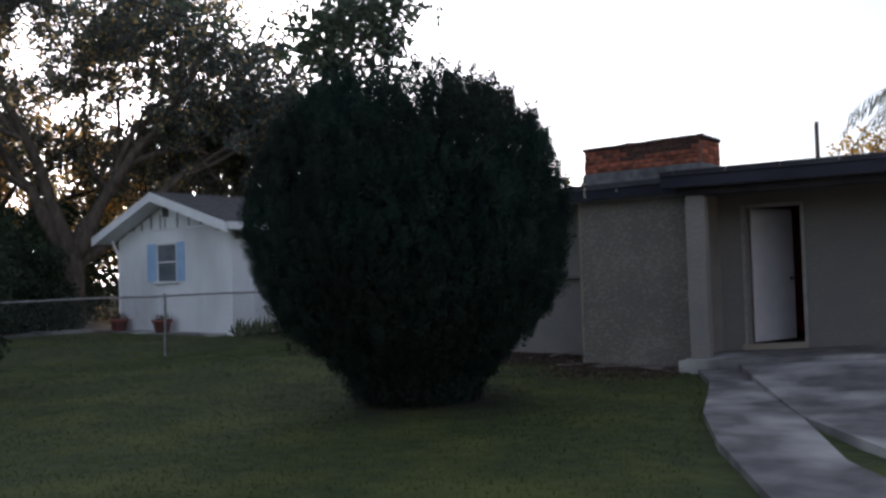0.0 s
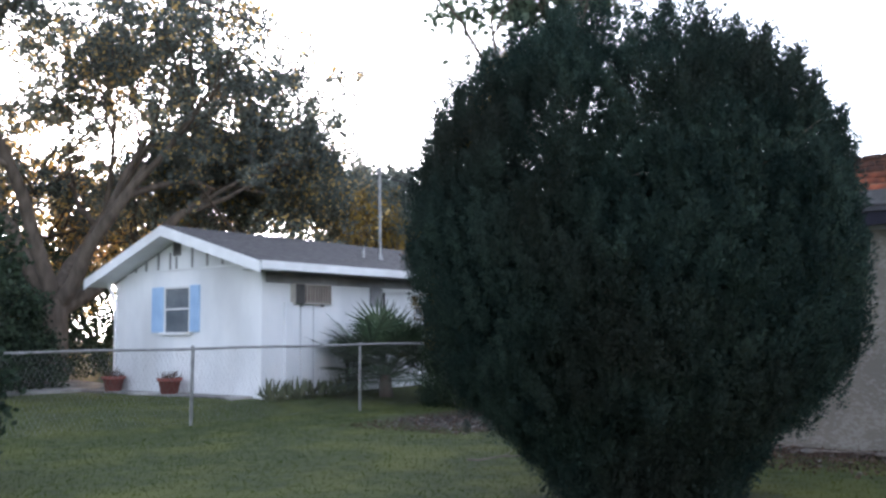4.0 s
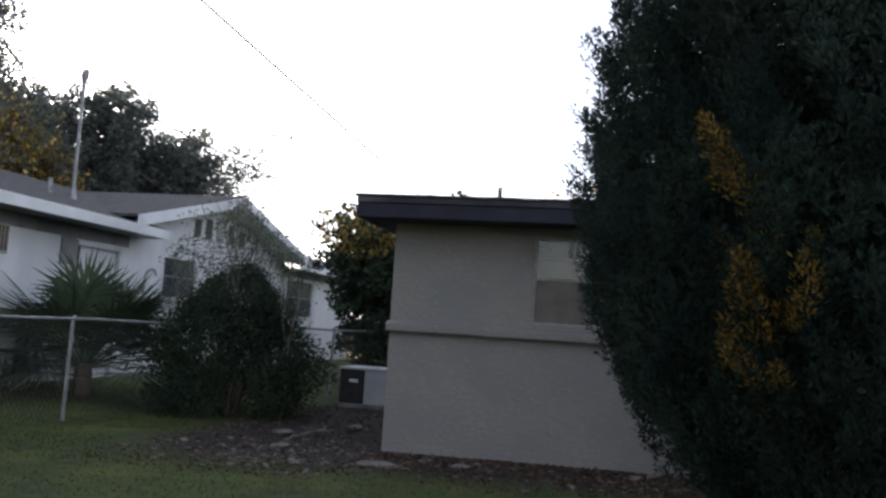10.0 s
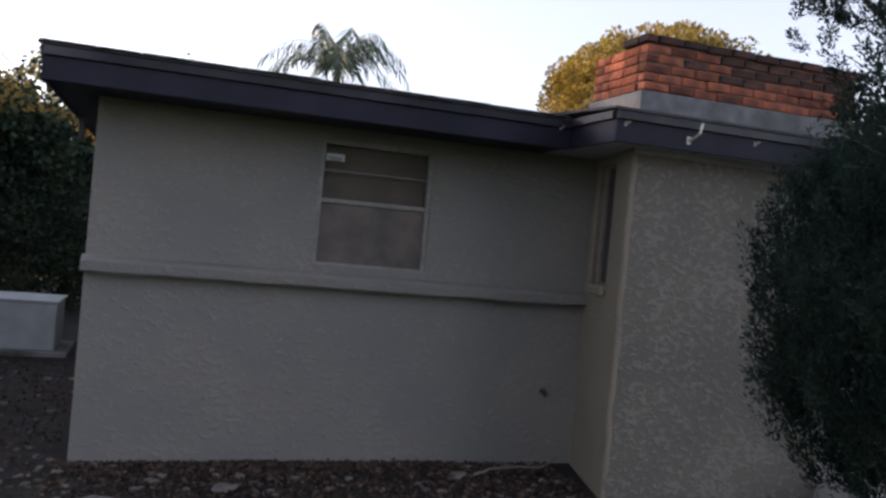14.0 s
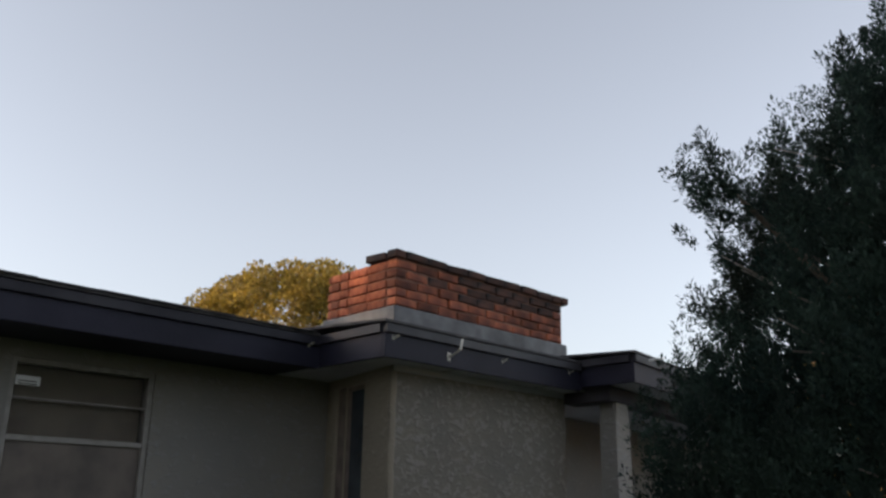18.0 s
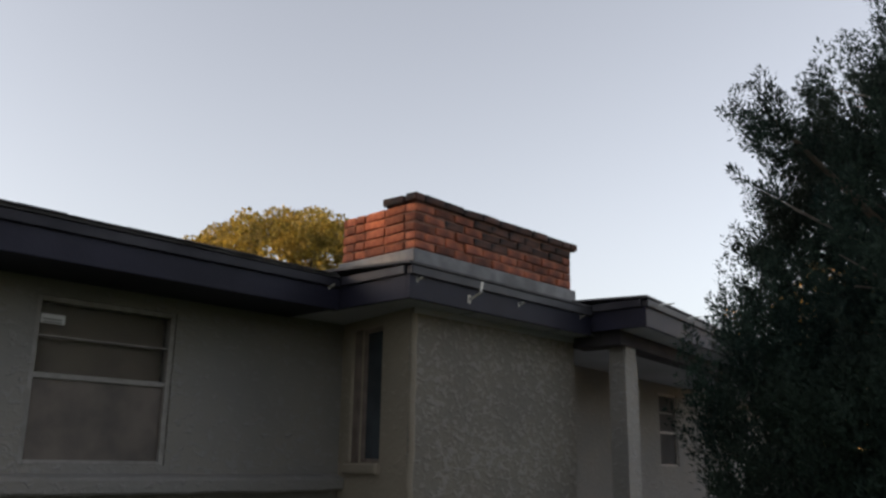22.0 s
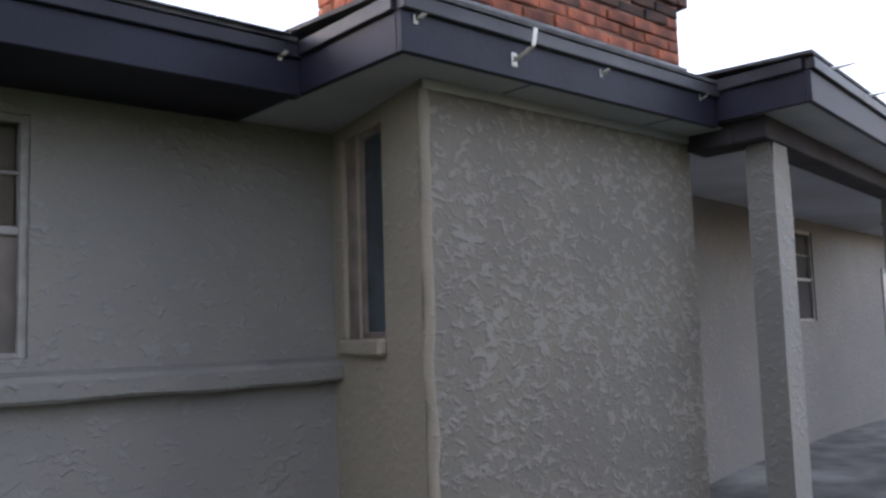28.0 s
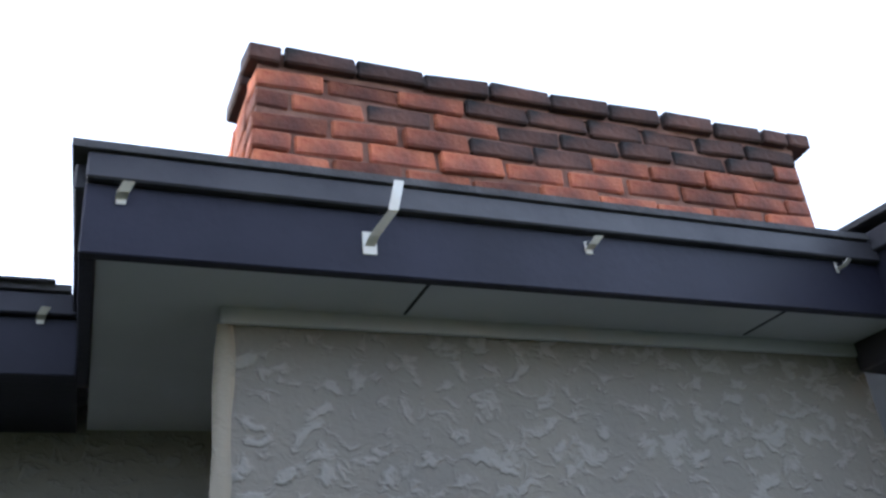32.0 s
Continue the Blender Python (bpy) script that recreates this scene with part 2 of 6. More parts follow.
CONCRETE = surface("concrete", [(0.10, 0.097, 0.095), (0.21, 0.2, 0.19), (0.46, 0.45, 0.43)], 3.2, 0.9, 0.006, 30)
JUNIPER = surface("juniper_foliage", [(0.011, 0.025, 0.022), (0.043, 0.071, 0.056), (0.026, 0.032, 0.025)], 3.2, 0.85, sheen=0.2, vary=0.3, island=True, thin=0.3)
# golden juniper blades: the low sun's light is painted into their colour
JUNIPER_SUNLIT = surface("sunlit_juniper_foliage", [(0.04, 0.034, 0.012), (0.27, 0.16, 0.027)], 7, 0.8, vary=0.7, island=True, thin=0.3)
OAK_LEAF = surface("oak_leaf", [(0.1, 0.12, 0.108), (0.17, 0.19, 0.162)], 1.2, 0.6, vary=0.5, island=True, thin=0.55)
OAK_GOLD = surface("autumn_leaf", [(0.28, 0.19, 0.045), (0.46, 0.32, 0.08)], 1.2, 0.6, vary=0.4, island=True, thin=0.4)
DOME_LEAF = surface("golden_green_leaf", [(0.15, 0.125, 0.02), (0.36, 0.26, 0.045)], 1.6, 0.6, vary=0.4, island=True, thin=0.4)
# bright gold leaves: the low sun's glow is put into their colour
SUN_GLOW_LEAF = surface("sun_glow_leaf", [(0.5, 0.34, 0.11), (0.68, 0.5, 0.2)], 1.2, 0.6, vary=0.4, island=True, thin=0.7)
SHRUB_LEAF = surface("shrub_leaf", [(0.02, 0.037, 0.023), (0.05, 0.072, 0.042)], 2, 0.75, sheen=0.25, vary=0.45, island=True, thin=0.25)
SAPLING_LEAF = surface("sapling_leaf", [(0.075, 0.105, 0.07), (0.14, 0.18, 0.115)], 2, 0.6, vary=0.45, island=True, thin=0.6)
PALM_LEAF = surface("palm_leaf", [(0.045, 0.075, 0.045), (0.10, 0.14, 0.08)], 2, 0.5, vary=0.4, island=True)
BARK = surface("bark", [(0.07, 0.055, 0.042), (0.14, 0.11, 0.085)], 6, 0.95, 0.02, 25, stretch=(1, 1, 0.3))
SLAT_BROWN = surface("brown_grille", [(0.10, 0.075, 0.06), (0.17, 0.13, 0.105)], 9, 0.7)
TWIG = surface("dead_twig", [(0.13, 0.11, 0.095), (0.22, 0.19, 0.17)], 9, 0.9)
PIPE = surface("dark_pipe", [(0.03, 0.03, 0.03), (0.06, 0.055, 0.05)], 9, 0.5)
GREY_BOX = surface("grey_steel_box", [(0.42, 0.45, 0.46), (0.52, 0.55, 0.55), (0.36, 0.38, 0.38)], 4, 0.55)
BLACK_BOX = surface("black_coil", [(0.02, 0.02, 0.022), (0.04, 0.04, 0.042)], 9, 0.6)
NAVY = surface("skip_paint", [(0.018, 0.02, 0.028), (0.035, 0.038, 0.048)], 3, 0.5, 0.002, 20)
YELLOW_WALL = surface("yellow_render", [(0.68, 0.52, 0.25), (0.76, 0.6, 0.31)], 2, 0.85, 0.003, 25)
WOOD_POLE = surface("weathered_pole", [(0.09, 0.075, 0.065), (0.16, 0.14, 0.12)], 6, 0.95, stretch=(1, 1, 0.1))
CABLE = surface("black_cable", [(0.02, 0.02, 0.022), (0.04, 0.04, 0.04)], 5, 0.6)
GRASS_BLADE = surface("grass_blade", [(0.036, 0.06, 0.008), (0.068, 0.098, 0.011), (0.092, 0.098, 0.016)], 0.8, 0.95, vary=0.18, island=True, sheen=0.05, thin=0.5)
WEED = surface("weed_blade", [(0.09, 0.11, 0.06), (0.17, 0.18, 0.11)], 2, 0.9, vary=0.4, island=True, sheen=0.1, thin=0.3)
RUBBLE = surface("stucco_crumbs", [(0.10, 0.09, 0.08), (0.22, 0.2, 0.18)], 9, 0.95, vary=0.3, island=True)
LITTER = surface("leaf_litter", [(0.035, 0.022, 0.016), (0.11, 0.07, 0.05)], 9, 0.9, vary=0.5, island=True)
PAPER = surface("white_paper", [(0.75, 0.76, 0.78), (0.8, 0.8, 0.8)], 5, 0.7)


def lawn():
    """Turf that gives way to bare soil along the walls, in patches of their own shape."""
    m = bpy.data.materials.new("lawn_and_soil")
    m.use_nodes = True
    n, l = m.node_tree.nodes, m.node_tree.links
    b = n["Principled BSDF"]
    co = n.new("ShaderNodeTexCoord")
    fine = n.new("ShaderNodeTexNoise")
    fine.inputs["Scale"].default_value, fine.inputs["Detail"].default_value = 5, 9
    l.new(co.outputs["Object"], fine.inputs["Vector"])
    green = n.new("ShaderNodeValToRGB")
    green.color_ramp.elements[0].position, green.color_ramp.elements[1].position = 0.35, 0.68
    green.color_ramp.elements[0].color, green.color_ramp.elements[1].color = (0.025, 0.041, 0.006, 1), (0.05, 0.07, 0.009, 1)
    l.new(fine.outputs["Fac"], green.inputs[0])
    # bare soil, its colour darkened for the shade by walls and juniper
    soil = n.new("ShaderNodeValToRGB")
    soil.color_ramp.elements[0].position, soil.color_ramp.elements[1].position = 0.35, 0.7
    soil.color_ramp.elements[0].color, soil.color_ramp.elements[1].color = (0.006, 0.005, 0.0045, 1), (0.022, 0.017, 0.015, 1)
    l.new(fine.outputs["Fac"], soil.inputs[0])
    sep = n.new("ShaderNodeSeparateXYZ")
    l.new(co.outputs["Object"], sep.inputs[0])
    big = n.new("ShaderNodeTexNoise")
    big.inputs["Scale"].default_value, big.inputs["Detail"].default_value = 0.9, 6
    l.new(co.outputs["Object"], big.inputs["Vector"])

    def edge_of(value, scale, start, end):
        """Bare where value plus a wandering noise lies past an edge."""
        shift = n.new("ShaderNodeMath")
        shift.operation = "MULTIPLY_ADD"
        shift.inputs[1].default_value = scale
        l.new(big.outputs["Fac"], shift.inputs[0])
        l.new(value, shift.inputs[2])
        step = n.new("ShaderNodeMapRange")
        step.inputs["From Min"].default_value, step.inputs["From Max"].default_value = start, end
        l.new(shift.outputs[0], step.inputs["Value"])
        return step.outputs[0]

    def join(op, a, b):
        node = n.new("ShaderNodeMath")
        node.operation = op
        l.new(a, node.inputs[0])
        l.new(b, node.inputs[1])
        return node.outputs[0]

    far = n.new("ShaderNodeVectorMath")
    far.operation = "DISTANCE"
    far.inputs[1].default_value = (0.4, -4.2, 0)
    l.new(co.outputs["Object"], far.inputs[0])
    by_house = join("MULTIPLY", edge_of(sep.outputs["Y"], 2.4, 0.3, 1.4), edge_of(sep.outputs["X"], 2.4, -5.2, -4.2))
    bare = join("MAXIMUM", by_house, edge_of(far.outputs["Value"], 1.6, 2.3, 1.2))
    mix = n.new("ShaderNodeMix")
    mix.data_type = "RGBA"
    l.new(bare, mix.inputs["Factor"])
    patchy = n.new("ShaderNodeMapRange")
    patchy.inputs["From Min"].default_value, patchy.inputs["From Max"].default_value = 0.46, 0.66
    l.new(big.outputs["Fac"], patchy.inputs["Value"])
    turf = n.new("ShaderNodeMix")
    turf.data_type = "RGBA"
    l.new(patchy.outputs[0], turf.inputs["Factor"])
    l.new(green.outputs[0], turf.inputs["A"])
    turf.inputs["B"].default_value = (0.078, 0.092, 0.012, 1)
    l.new(turf.outputs["Result"], mix.inputs["A"])
    l.new(soil.outputs[0], mix.inputs["B"])
    l.new(mix.outputs["Result"], b.inputs["Base Color"])
    b.inputs["Roughness"].default_value = 0.95
    bp = n.new("ShaderNodeBump")
    bp.inputs["Strength"].default_value, bp.inputs["Distance"].default_value = 0.8, 0.03
    l.new(fine.outputs["Fac"], bp.inputs["Height"])
    l.new(bp.outputs[0], b.inputs["Normal"])
    return m


LAWN = lawn()


# ---- small builders ----
def box(bm, x0, x1, y0, y1, z0, z1):
    m = Matrix.LocRotScale(((x0 + x1) / 2, (y0 + y1) / 2, (z0 + z1) / 2), None, (abs(x1 - x0), abs(y1 - y0), abs(z1 - z0)))
    return bmesh.ops.create_cube(bm, size=1, matrix=m)


def part(name, bm, mat, parent=None, label="", smooth=False):
    me = bpy.data.meshes.new(name)
    bm.to_mesh(me)
    bm.free()
    me.materials.append(mat)
    if smooth:
        me.polygons.foreach_set("use_smooth", [True] * len(me.polygons))
    ob = new(name, me)
    if parent:
        ob.parent = parent
    if label:
        ob["label"] = label
    return ob


def soften(bm, width, segments=1):
    bmesh.ops.bevel(bm, geom=bm.edges[:], offset=width, segments=segments, affect="EDGES")
    return bm


def board(name, dims, mat, parent=None, label="", edge=0.004):
    bm = bmesh.new()
    box(bm, *dims)
    if edge:
        soften(bm, edge)
    return part(name, bm, mat, parent, label)


def thing(name, label, category, group="", kind="", at=(0, 0, 0)):
    ob = new(name)
    ob.location = at
    return tagged(ob, label, category, group, kind)


def slab_of(points, z0, z1):
    """A flat plate with the given outline."""
    bm = bmesh.new()
    low = [bm.verts.new((x, y, z0)) for x, y in points]
    top = [bm.verts.new((x, y, z1)) for x, y in points]
    bm.faces.new(low[::-1])
    bm.faces.new(top)
    for i in range(len(points)):
        j = (i + 1) % len(points)
        bm.faces.new((low[i], low[j], top[j], top[i]))
    return bm


def arrays(name, verts, quads, mat, parent=None, label="", smooth=False):
    """One mesh from arrays of corners and four-sided faces."""
    verts, quads = np.asarray(verts, np.float32), np.asarray(quads, np.int32)
    me = bpy.data.meshes.new(name)
    me.vertices.add(len(verts))
    me.vertices.foreach_set("co", verts.ravel())
    me.loops.add(quads.size)
    me.loops.foreach_set("vertex_index", quads.ravel())
    me.polygons.add(len(quads))
    me.polygons.foreach_set("loop_start", np.arange(0, quads.size, 4, dtype=np.int32))
    if smooth:
        me.polygons.foreach_set("use_smooth", np.ones(len(quads), bool))
    me.update(calc_edges=True)
    me.validate()
    me.materials.append(mat)
    ob = new(name, me)
    if parent:
        ob.parent = parent
    if label:
        ob["label"] = label
    return ob


def tubes(lines, sides=6):
    """Corners and faces of tapered tubes; a line is a list of (place, radius)."""
    verts, quads = [], []
    for line in lines:
        pts = np.array([p for p, r in line], float)
        rad = np.array([r for p, r in line], float)
        way = np.gradient(pts, axis=0)
        way /= np.linalg.norm(way, axis=1)[:, None] + 1e-9
        side = np.cross(way, (0.31, 0.17, 0.93) if abs(way[0][2]) < 0.8 else (1.0, 0.2, 0.1))
        side /= np.linalg.norm(side, axis=1)[:, None] + 1e-9
        other = np.cross(way, side)
        start = len(verts)
        for p, r, u, v in zip(pts, rad, side, other):
            for k in range(sides):
                a = 2 * math.pi * k / sides
                verts.append(p + r * (math.cos(a) * u + math.sin(a) * v))
        for i in range(len(pts) - 1):
            for k in range(sides):
                a, b = start + i * sides + k, start + i * sides + (k + 1) % sides
                quads.append((a, b, b + sides, a + sides))
    return np.array(verts), np.array(quads)


def tube_part(name, lines, mat, parent=None, label="", sides=8):
    v, q = tubes(lines, sides)
    return arrays(name, v, q, mat, parent, label, True)


def kites(rng, base, way, length, width, crossed=True, facing=None):
    """Small pointed blades that start at base and grow along way; facing turns their broad side."""
    way = way / (np.linalg.norm(way, axis=1)[:, None] + 1e-9)
    rand = rng.normal(size=way.shape)
    if facing is not None:
        rand = facing + rand * 0.35
    side = np.cross(way, rand)
    side /= np.linalg.norm(side, axis=1)[:, None] + 1e-9
    out_v, out_q, n = [], [], len(base)
    for turn in range(2 if crossed else 1):
        s = side if turn == 0 else np.cross(way, side)
        mid = base + way * (length * 0.5)[:, None]
        tip = base + way * length[:, None]
        v = np.stack([base, mid - s * width[:, None], tip, mid + s * width[:, None]], 1).reshape(-1, 3)
        out_v.append(v)
        out_q.append(np.arange(4 * n).reshape(-1, 4) + turn * 4 * n)
    return np.concatenate(out_v), np.concatenate(out_q)


def wall(name, x0, x1, y0, y1, z0, z1, mat, parent, holes=(), along="x", label=""):
    """A wall with real openings; holes are (from, to, bottom, top) along the wall."""
    bm = bmesh.new()
    start, end = (x0, x1) if along == "x" else (y0, y1)
    cuts = sorted({start, end, *(v for h in holes for v in h[:2])})
    for a, b in zip(cuts, cuts[1:]):
        mid = (a + b) / 2
        zs = sorted((h[2], h[3]) for h in holes if h[0] < mid < h[1])
        level = z0
        spans = []
        for lo, hi in zs:
            spans.append((level, lo))
            level = hi
        spans.append((level, z1))
        for lo, hi in spans:
            if hi - lo > 0.001:
                if along == "x":
                    box(bm, a, b, y0, y1, lo, hi)
                else:
                    box(bm, x0, x1, a, b, lo, hi)
    bmesh.ops.remove_doubles(bm, verts=bm.verts, dist=0.0005)
    return part(name, bm, mat, parent, label)


# ---- ground ----
def ground_height(x, y):
    return 0.035 * noise.noise((x * 0.25, y * 0.25, 1.0)) + 0.02 * noise.noise((x * 0.9, y * 0.9, 4.0)) - 0.03 + 0.3 * np.clip((x - 6) / 5, 0, 1) * np.clip((y + 4) / 3, 0, 1) + 0.2 * np.clip((-7.3 - x) / 2.6, 0, 1)


bm = bmesh.new()
steps = [-400, -150, -70, -40, -28, -22] + [-18 + 0.6 * i for i in range(61)] + [22, 28, 40, 70, 150, 400]
rows = [[bm.verts.new((x, y, ground_height(x, y))) for x in steps] for y in steps]
for a, b in zip(rows, rows[1:]):
    for i in range(len(steps) - 1):
        bm.faces.new((a[i], a[i + 1], b[i + 1], b[i]))
tagged(part("ground", bm, LAWN, smooth=True), "patchy green lawn with bare soil, darkened for shade, by the walls", "ground", kind="structure")


def porch_level(x):
    """The porch slab climbs gently away from the bay, then falls to the drive."""
    return 0.14 + 0.06 * min(max(x - 1.87, 0), 2.9) - 0.03 * max(0, x - 8.2)


def skew(x, y):
    """The porch wing stands a few degrees off square to the bay."""
    return y + (0.157 - 0.027 * min(1.0, max(0.0, (y + 0.4) / 1.4))) * max(0.0, x - 1.87)


def settle(x, y, z):
    """Turns a point of the porch wing; what stands on the slab follows its fall."""
    low = porch_level(x) - 0.14 if x > 1.87 else 0.0
    return x, skew(x, y), z + low * max(0.0, 1 - max(0.0, z - 0.25) / 1.2)


# walkway and apron of poured concrete
path_edge = [(2.15, -0.62), (2.75, -1.7), (3.15, -2.7), (3.6, -3.9), (4.25, -5.15), (5.1, -6.5), (6.6, -8.6), (8.2, -10.4), (9.2, -9.6), (7.7, -7.9), (6.3, -6.6), (5.24, -5.3), (4.4, -3.6), (3.42, -1.6), (2.7, -0.62)]
bm = slab_of(path_edge, -0.2, 0.045)
tagged(part("walkway", bm, CONCRETE), "worn grey concrete walkway curving to the porch", "walkway", kind="structure")
bm = bmesh.new()
rows = []
for x in (2.74, 3.5, 4.4, 5.6, 6.77, 7.6, 9.5, 12.5):
    far = -0.62 - 4.6 * min(1, (x - 2.7) / 2.6) + max(0, x - 5.3) * 0.5
    back = skew(x, -0.63)
    line = []
    for s in (0, 0.2, 0.45, 0.7, 1.0):
        y = back + (far - back) * s
        line.append((x, y, 0.05 + (porch_level(x) - 0.1) * max(0, 1 - max(0, -0.7 - y) / 2.0)))
    rows.append([bm.verts.new((x, back, -0.2))] + [bm.verts.new(p) for p in line] + [bm.verts.new((x, line[-1][1], -0.2))])
for a, b in zip(rows, rows[1:]):
    for i in range(len(a)):
        j = (i + 1) % len(a)
        bm.faces.new((a[i], a[j], b[j], b[i]))
bm.faces.new(rows[0][::-1])
bm.faces.new(rows[-1])
bmesh.ops.recalc_face_normals(bm, faces=bm.faces)
tagged(part("apron", bm, CONCRETE), "pale stained concrete apron before the porch", "apron", kind="structure")


bm = bmesh.new()
rows = []
for x in (1.87, 3.1, 4.4, 5.6, 6.77, 7.6, 9.5, 12.5):
    y0, y1 = skew(x, -0.62), skew(x, 1.1)
    rows.append([bm.verts.new(p) for p in ((x, y0, -0.2), (x, y0, porch_level(x)), (x, y1, porch_level(x)), (x, y1, -0.2))])
for a, b in zip(rows, rows[1:]):
    for i in range(4):
        j = (i + 1) % 4
        bm.faces.new((a[i], a[j], b[j], b[i]))
bm.faces.new(rows[0][::-1])
bm.faces.new(rows[-1])
bmesh.ops.recalc_face_normals(bm, faces=bm.faces)
tagged(part("porch_floor", bm, CONCRETE), "grey concrete porch slab, slightly raised", "porch floor", kind="structure")

# spilt white paint on the slab
spill = []
for k in range(22):
    a = 2 * math.pi * k / 22
    r = 1 + 0.45 * noise.noise((math.cos(a) * 2, math.sin(a) * 2, 5)) + 0.15 * noise.noise((math.cos(a) * 7, math.sin(a) * 7, 1))
    spill.append((6.3 + 0.8 * r * math.cos(a), 0.12 + 0.2 * r * math.sin(a)))
bm = bmesh.new()
bm.faces.new([bm.verts.new((x, y, porch_level(x) + 0.005)) for x, y in spill])
geo = bmesh.ops.extrude_face_region(bm, geom=bm.faces[:])
bmesh.ops.translate(bm, verts=[g for g in geo["geom"] if isinstance(g, bmesh.types.BMVert)], vec=(0, 0, -0.02))
bmesh.ops.recalc_face_normals(bm, faces=bm.faces)
tagged(part("paint_stain", bm, surface("spilt_paint", [(0.38, 0.37, 0.36), (0.6, 0.59, 0.57), (0.25, 0.24, 0.235)], 6, 0.8)), "pale paint spilt on the porch slab", "stain", kind="structure")
bm = slab_of([(-15.2, -2.6), (-24.0, -0.8), (-27.0, 4.5), (-15.2, 1.0)], -0.1, 0.24)
tagged(part("driveway", bm, CONCRETE), "pale driveway beside the white house", "driveway", kind="structure")

# ---- the grey stucco house ----
house = thing("grey_house", "grey skip-trowelled stucco bungalow with dark fascia boards", "house")
EAVE, SOFF = 2.704, 2.506
WY, LX, BX = 0.99, -3.61, 1.865
wall("wall_west", LX, 0.32, WY, WY + 0.2, -0.1, 2.64, STUCCO_PLAIN, house, [(-2.045, -1.165, 1.455, 2.40)])
wall("wall_side", LX, LX + 0.2, WY + 0.2, 7.0, -0.1, 2.64, STUCCO_PLAIN, house, along="y")
# the return wall runs at a slant from the outer corner back to the west wall
SLANT = Matrix.Rotation(radians(-13.4), 4, "Z")


def slanted(ob):
    ob.matrix_world = SLANT
    return ob


slanted(wall("wall_return", 0.0, 0.2, 0.056, 1.03, -0.1, SOFF, STUCCO_TAN, house, [(0.41, 0.70, 1.49, 2.43)], along="y", label="tan-tinted stucco return wall"))
bay = wall("wall_bay", 0.0, BX, 0.0, 0.2, -0.1, SOFF, STUCCO, house, label="bay wall with pale raised trowel marks")
for v in bay.data.vertices:
    if v.co.x < 0.01 and v.co.y > 0.1:
        v.co.x = 0.054
wall("wall_bay_side", BX - 0.2, BX, 0.2, 1.0, -0.1, SOFF, STUCCO_PLAIN, house, along="y")
# porch shade is put into this wall's darker stucco
wall("wall_porch", BX, 11.3, 1.0, 1.2, -0.1, SOFF + 0.033, STUCCO_PORCH_SHADE, house, [(2.23, 3.04, 0.22, 2.30), (6.0, 6.62, 1.5, 2.42), (9.15, 10.2, 0.16, 2.08)])
wall("wall_east", 11.1, 11.3, 1.2, 7.0, -0.1, SOFF + 0.033, STUCCO_PLAIN, house, along="y")
wall("wall_back", LX, 11.3, 7.0, 7.2, -0.1, 2.6, STUCCO_PLAIN, house)
# unseen inside partitions, added in a near-black colour to keep the rooms dark
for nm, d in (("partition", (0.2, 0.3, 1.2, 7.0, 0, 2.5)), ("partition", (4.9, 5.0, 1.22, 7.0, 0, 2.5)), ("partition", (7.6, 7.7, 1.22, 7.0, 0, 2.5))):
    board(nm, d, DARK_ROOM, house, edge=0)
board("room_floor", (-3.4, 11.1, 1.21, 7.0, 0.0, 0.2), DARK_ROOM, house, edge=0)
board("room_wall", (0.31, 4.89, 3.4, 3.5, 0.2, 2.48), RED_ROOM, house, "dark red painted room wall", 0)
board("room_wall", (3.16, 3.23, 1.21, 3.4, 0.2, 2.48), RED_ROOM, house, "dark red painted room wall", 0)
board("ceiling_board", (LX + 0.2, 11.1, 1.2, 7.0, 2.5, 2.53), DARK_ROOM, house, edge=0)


def rough_ledge(name, x0, x1, y0, y1, z0, z1, seed, parent, mat):
    """A hand-formed ledge with a wavering lower edge."""
    bm = bmesh.new()
    n = max(4, int((x1 - x0) / 0.07))
    rings = []
    for i in range(n + 1):
        x = x0 + (x1 - x0) * i / n
        w = 0.014 * noise.noise((x * 3.1, seed, 0)) + 0.006 * noise.noise((x * 14, seed, 2))
        u = 0.010 * noise.noise((x * 4.0, seed, 7))
        ring = [(x, y1, z1 + 0.02), (x, y0 + 0.02 + u, z1 + u * 0.5), (x, y0 + u, z1 - 0.02), (x, y0 + 0.004 + u, z0 + 0.015 + w), (x, y0 + 0.02, z0 + w), (x, y1, z0 + w)]
        rings.append([bm.verts.new(p) for p in ring])
    for a, b in zip(rings, rings[1:]):
        for k in range(5):
            bm.faces.new((a[k], a[k + 1], b[k + 1], b[k]))
    bm.faces.new(rings[0])
    bm.faces.new(rings[-1][::-1])
    bmesh.ops.recalc_face_normals(bm, faces=bm.faces)
    return part(name, bm, mat, parent)


rough_ledge("belt_ledge", LX - 0.02, 0.215, 0.885, WY, 1.285, 1.385, 1.0, house, STUCCO_PLAIN)
# window sill on the return wall
slanted(board("window_sill", (-0.045, 0.0, 0.39, 0.87, 1.41, 1.485), STUCCO_TAN, house, "lumpy stucco sill", 0.012))
slanted(board("window_trim", (-0.03, 0.0, 0.8, 0.87, 1.486, 2.43), STUCCO_TAN, house, "tan stucco window trim", 0.008))
slanted(board("window_stop", (-0.012, 0.0, 0.7, 0.799, 1.486, 2.43), BROWN_FRAME, house, "brown weathered window stop", 0.004))
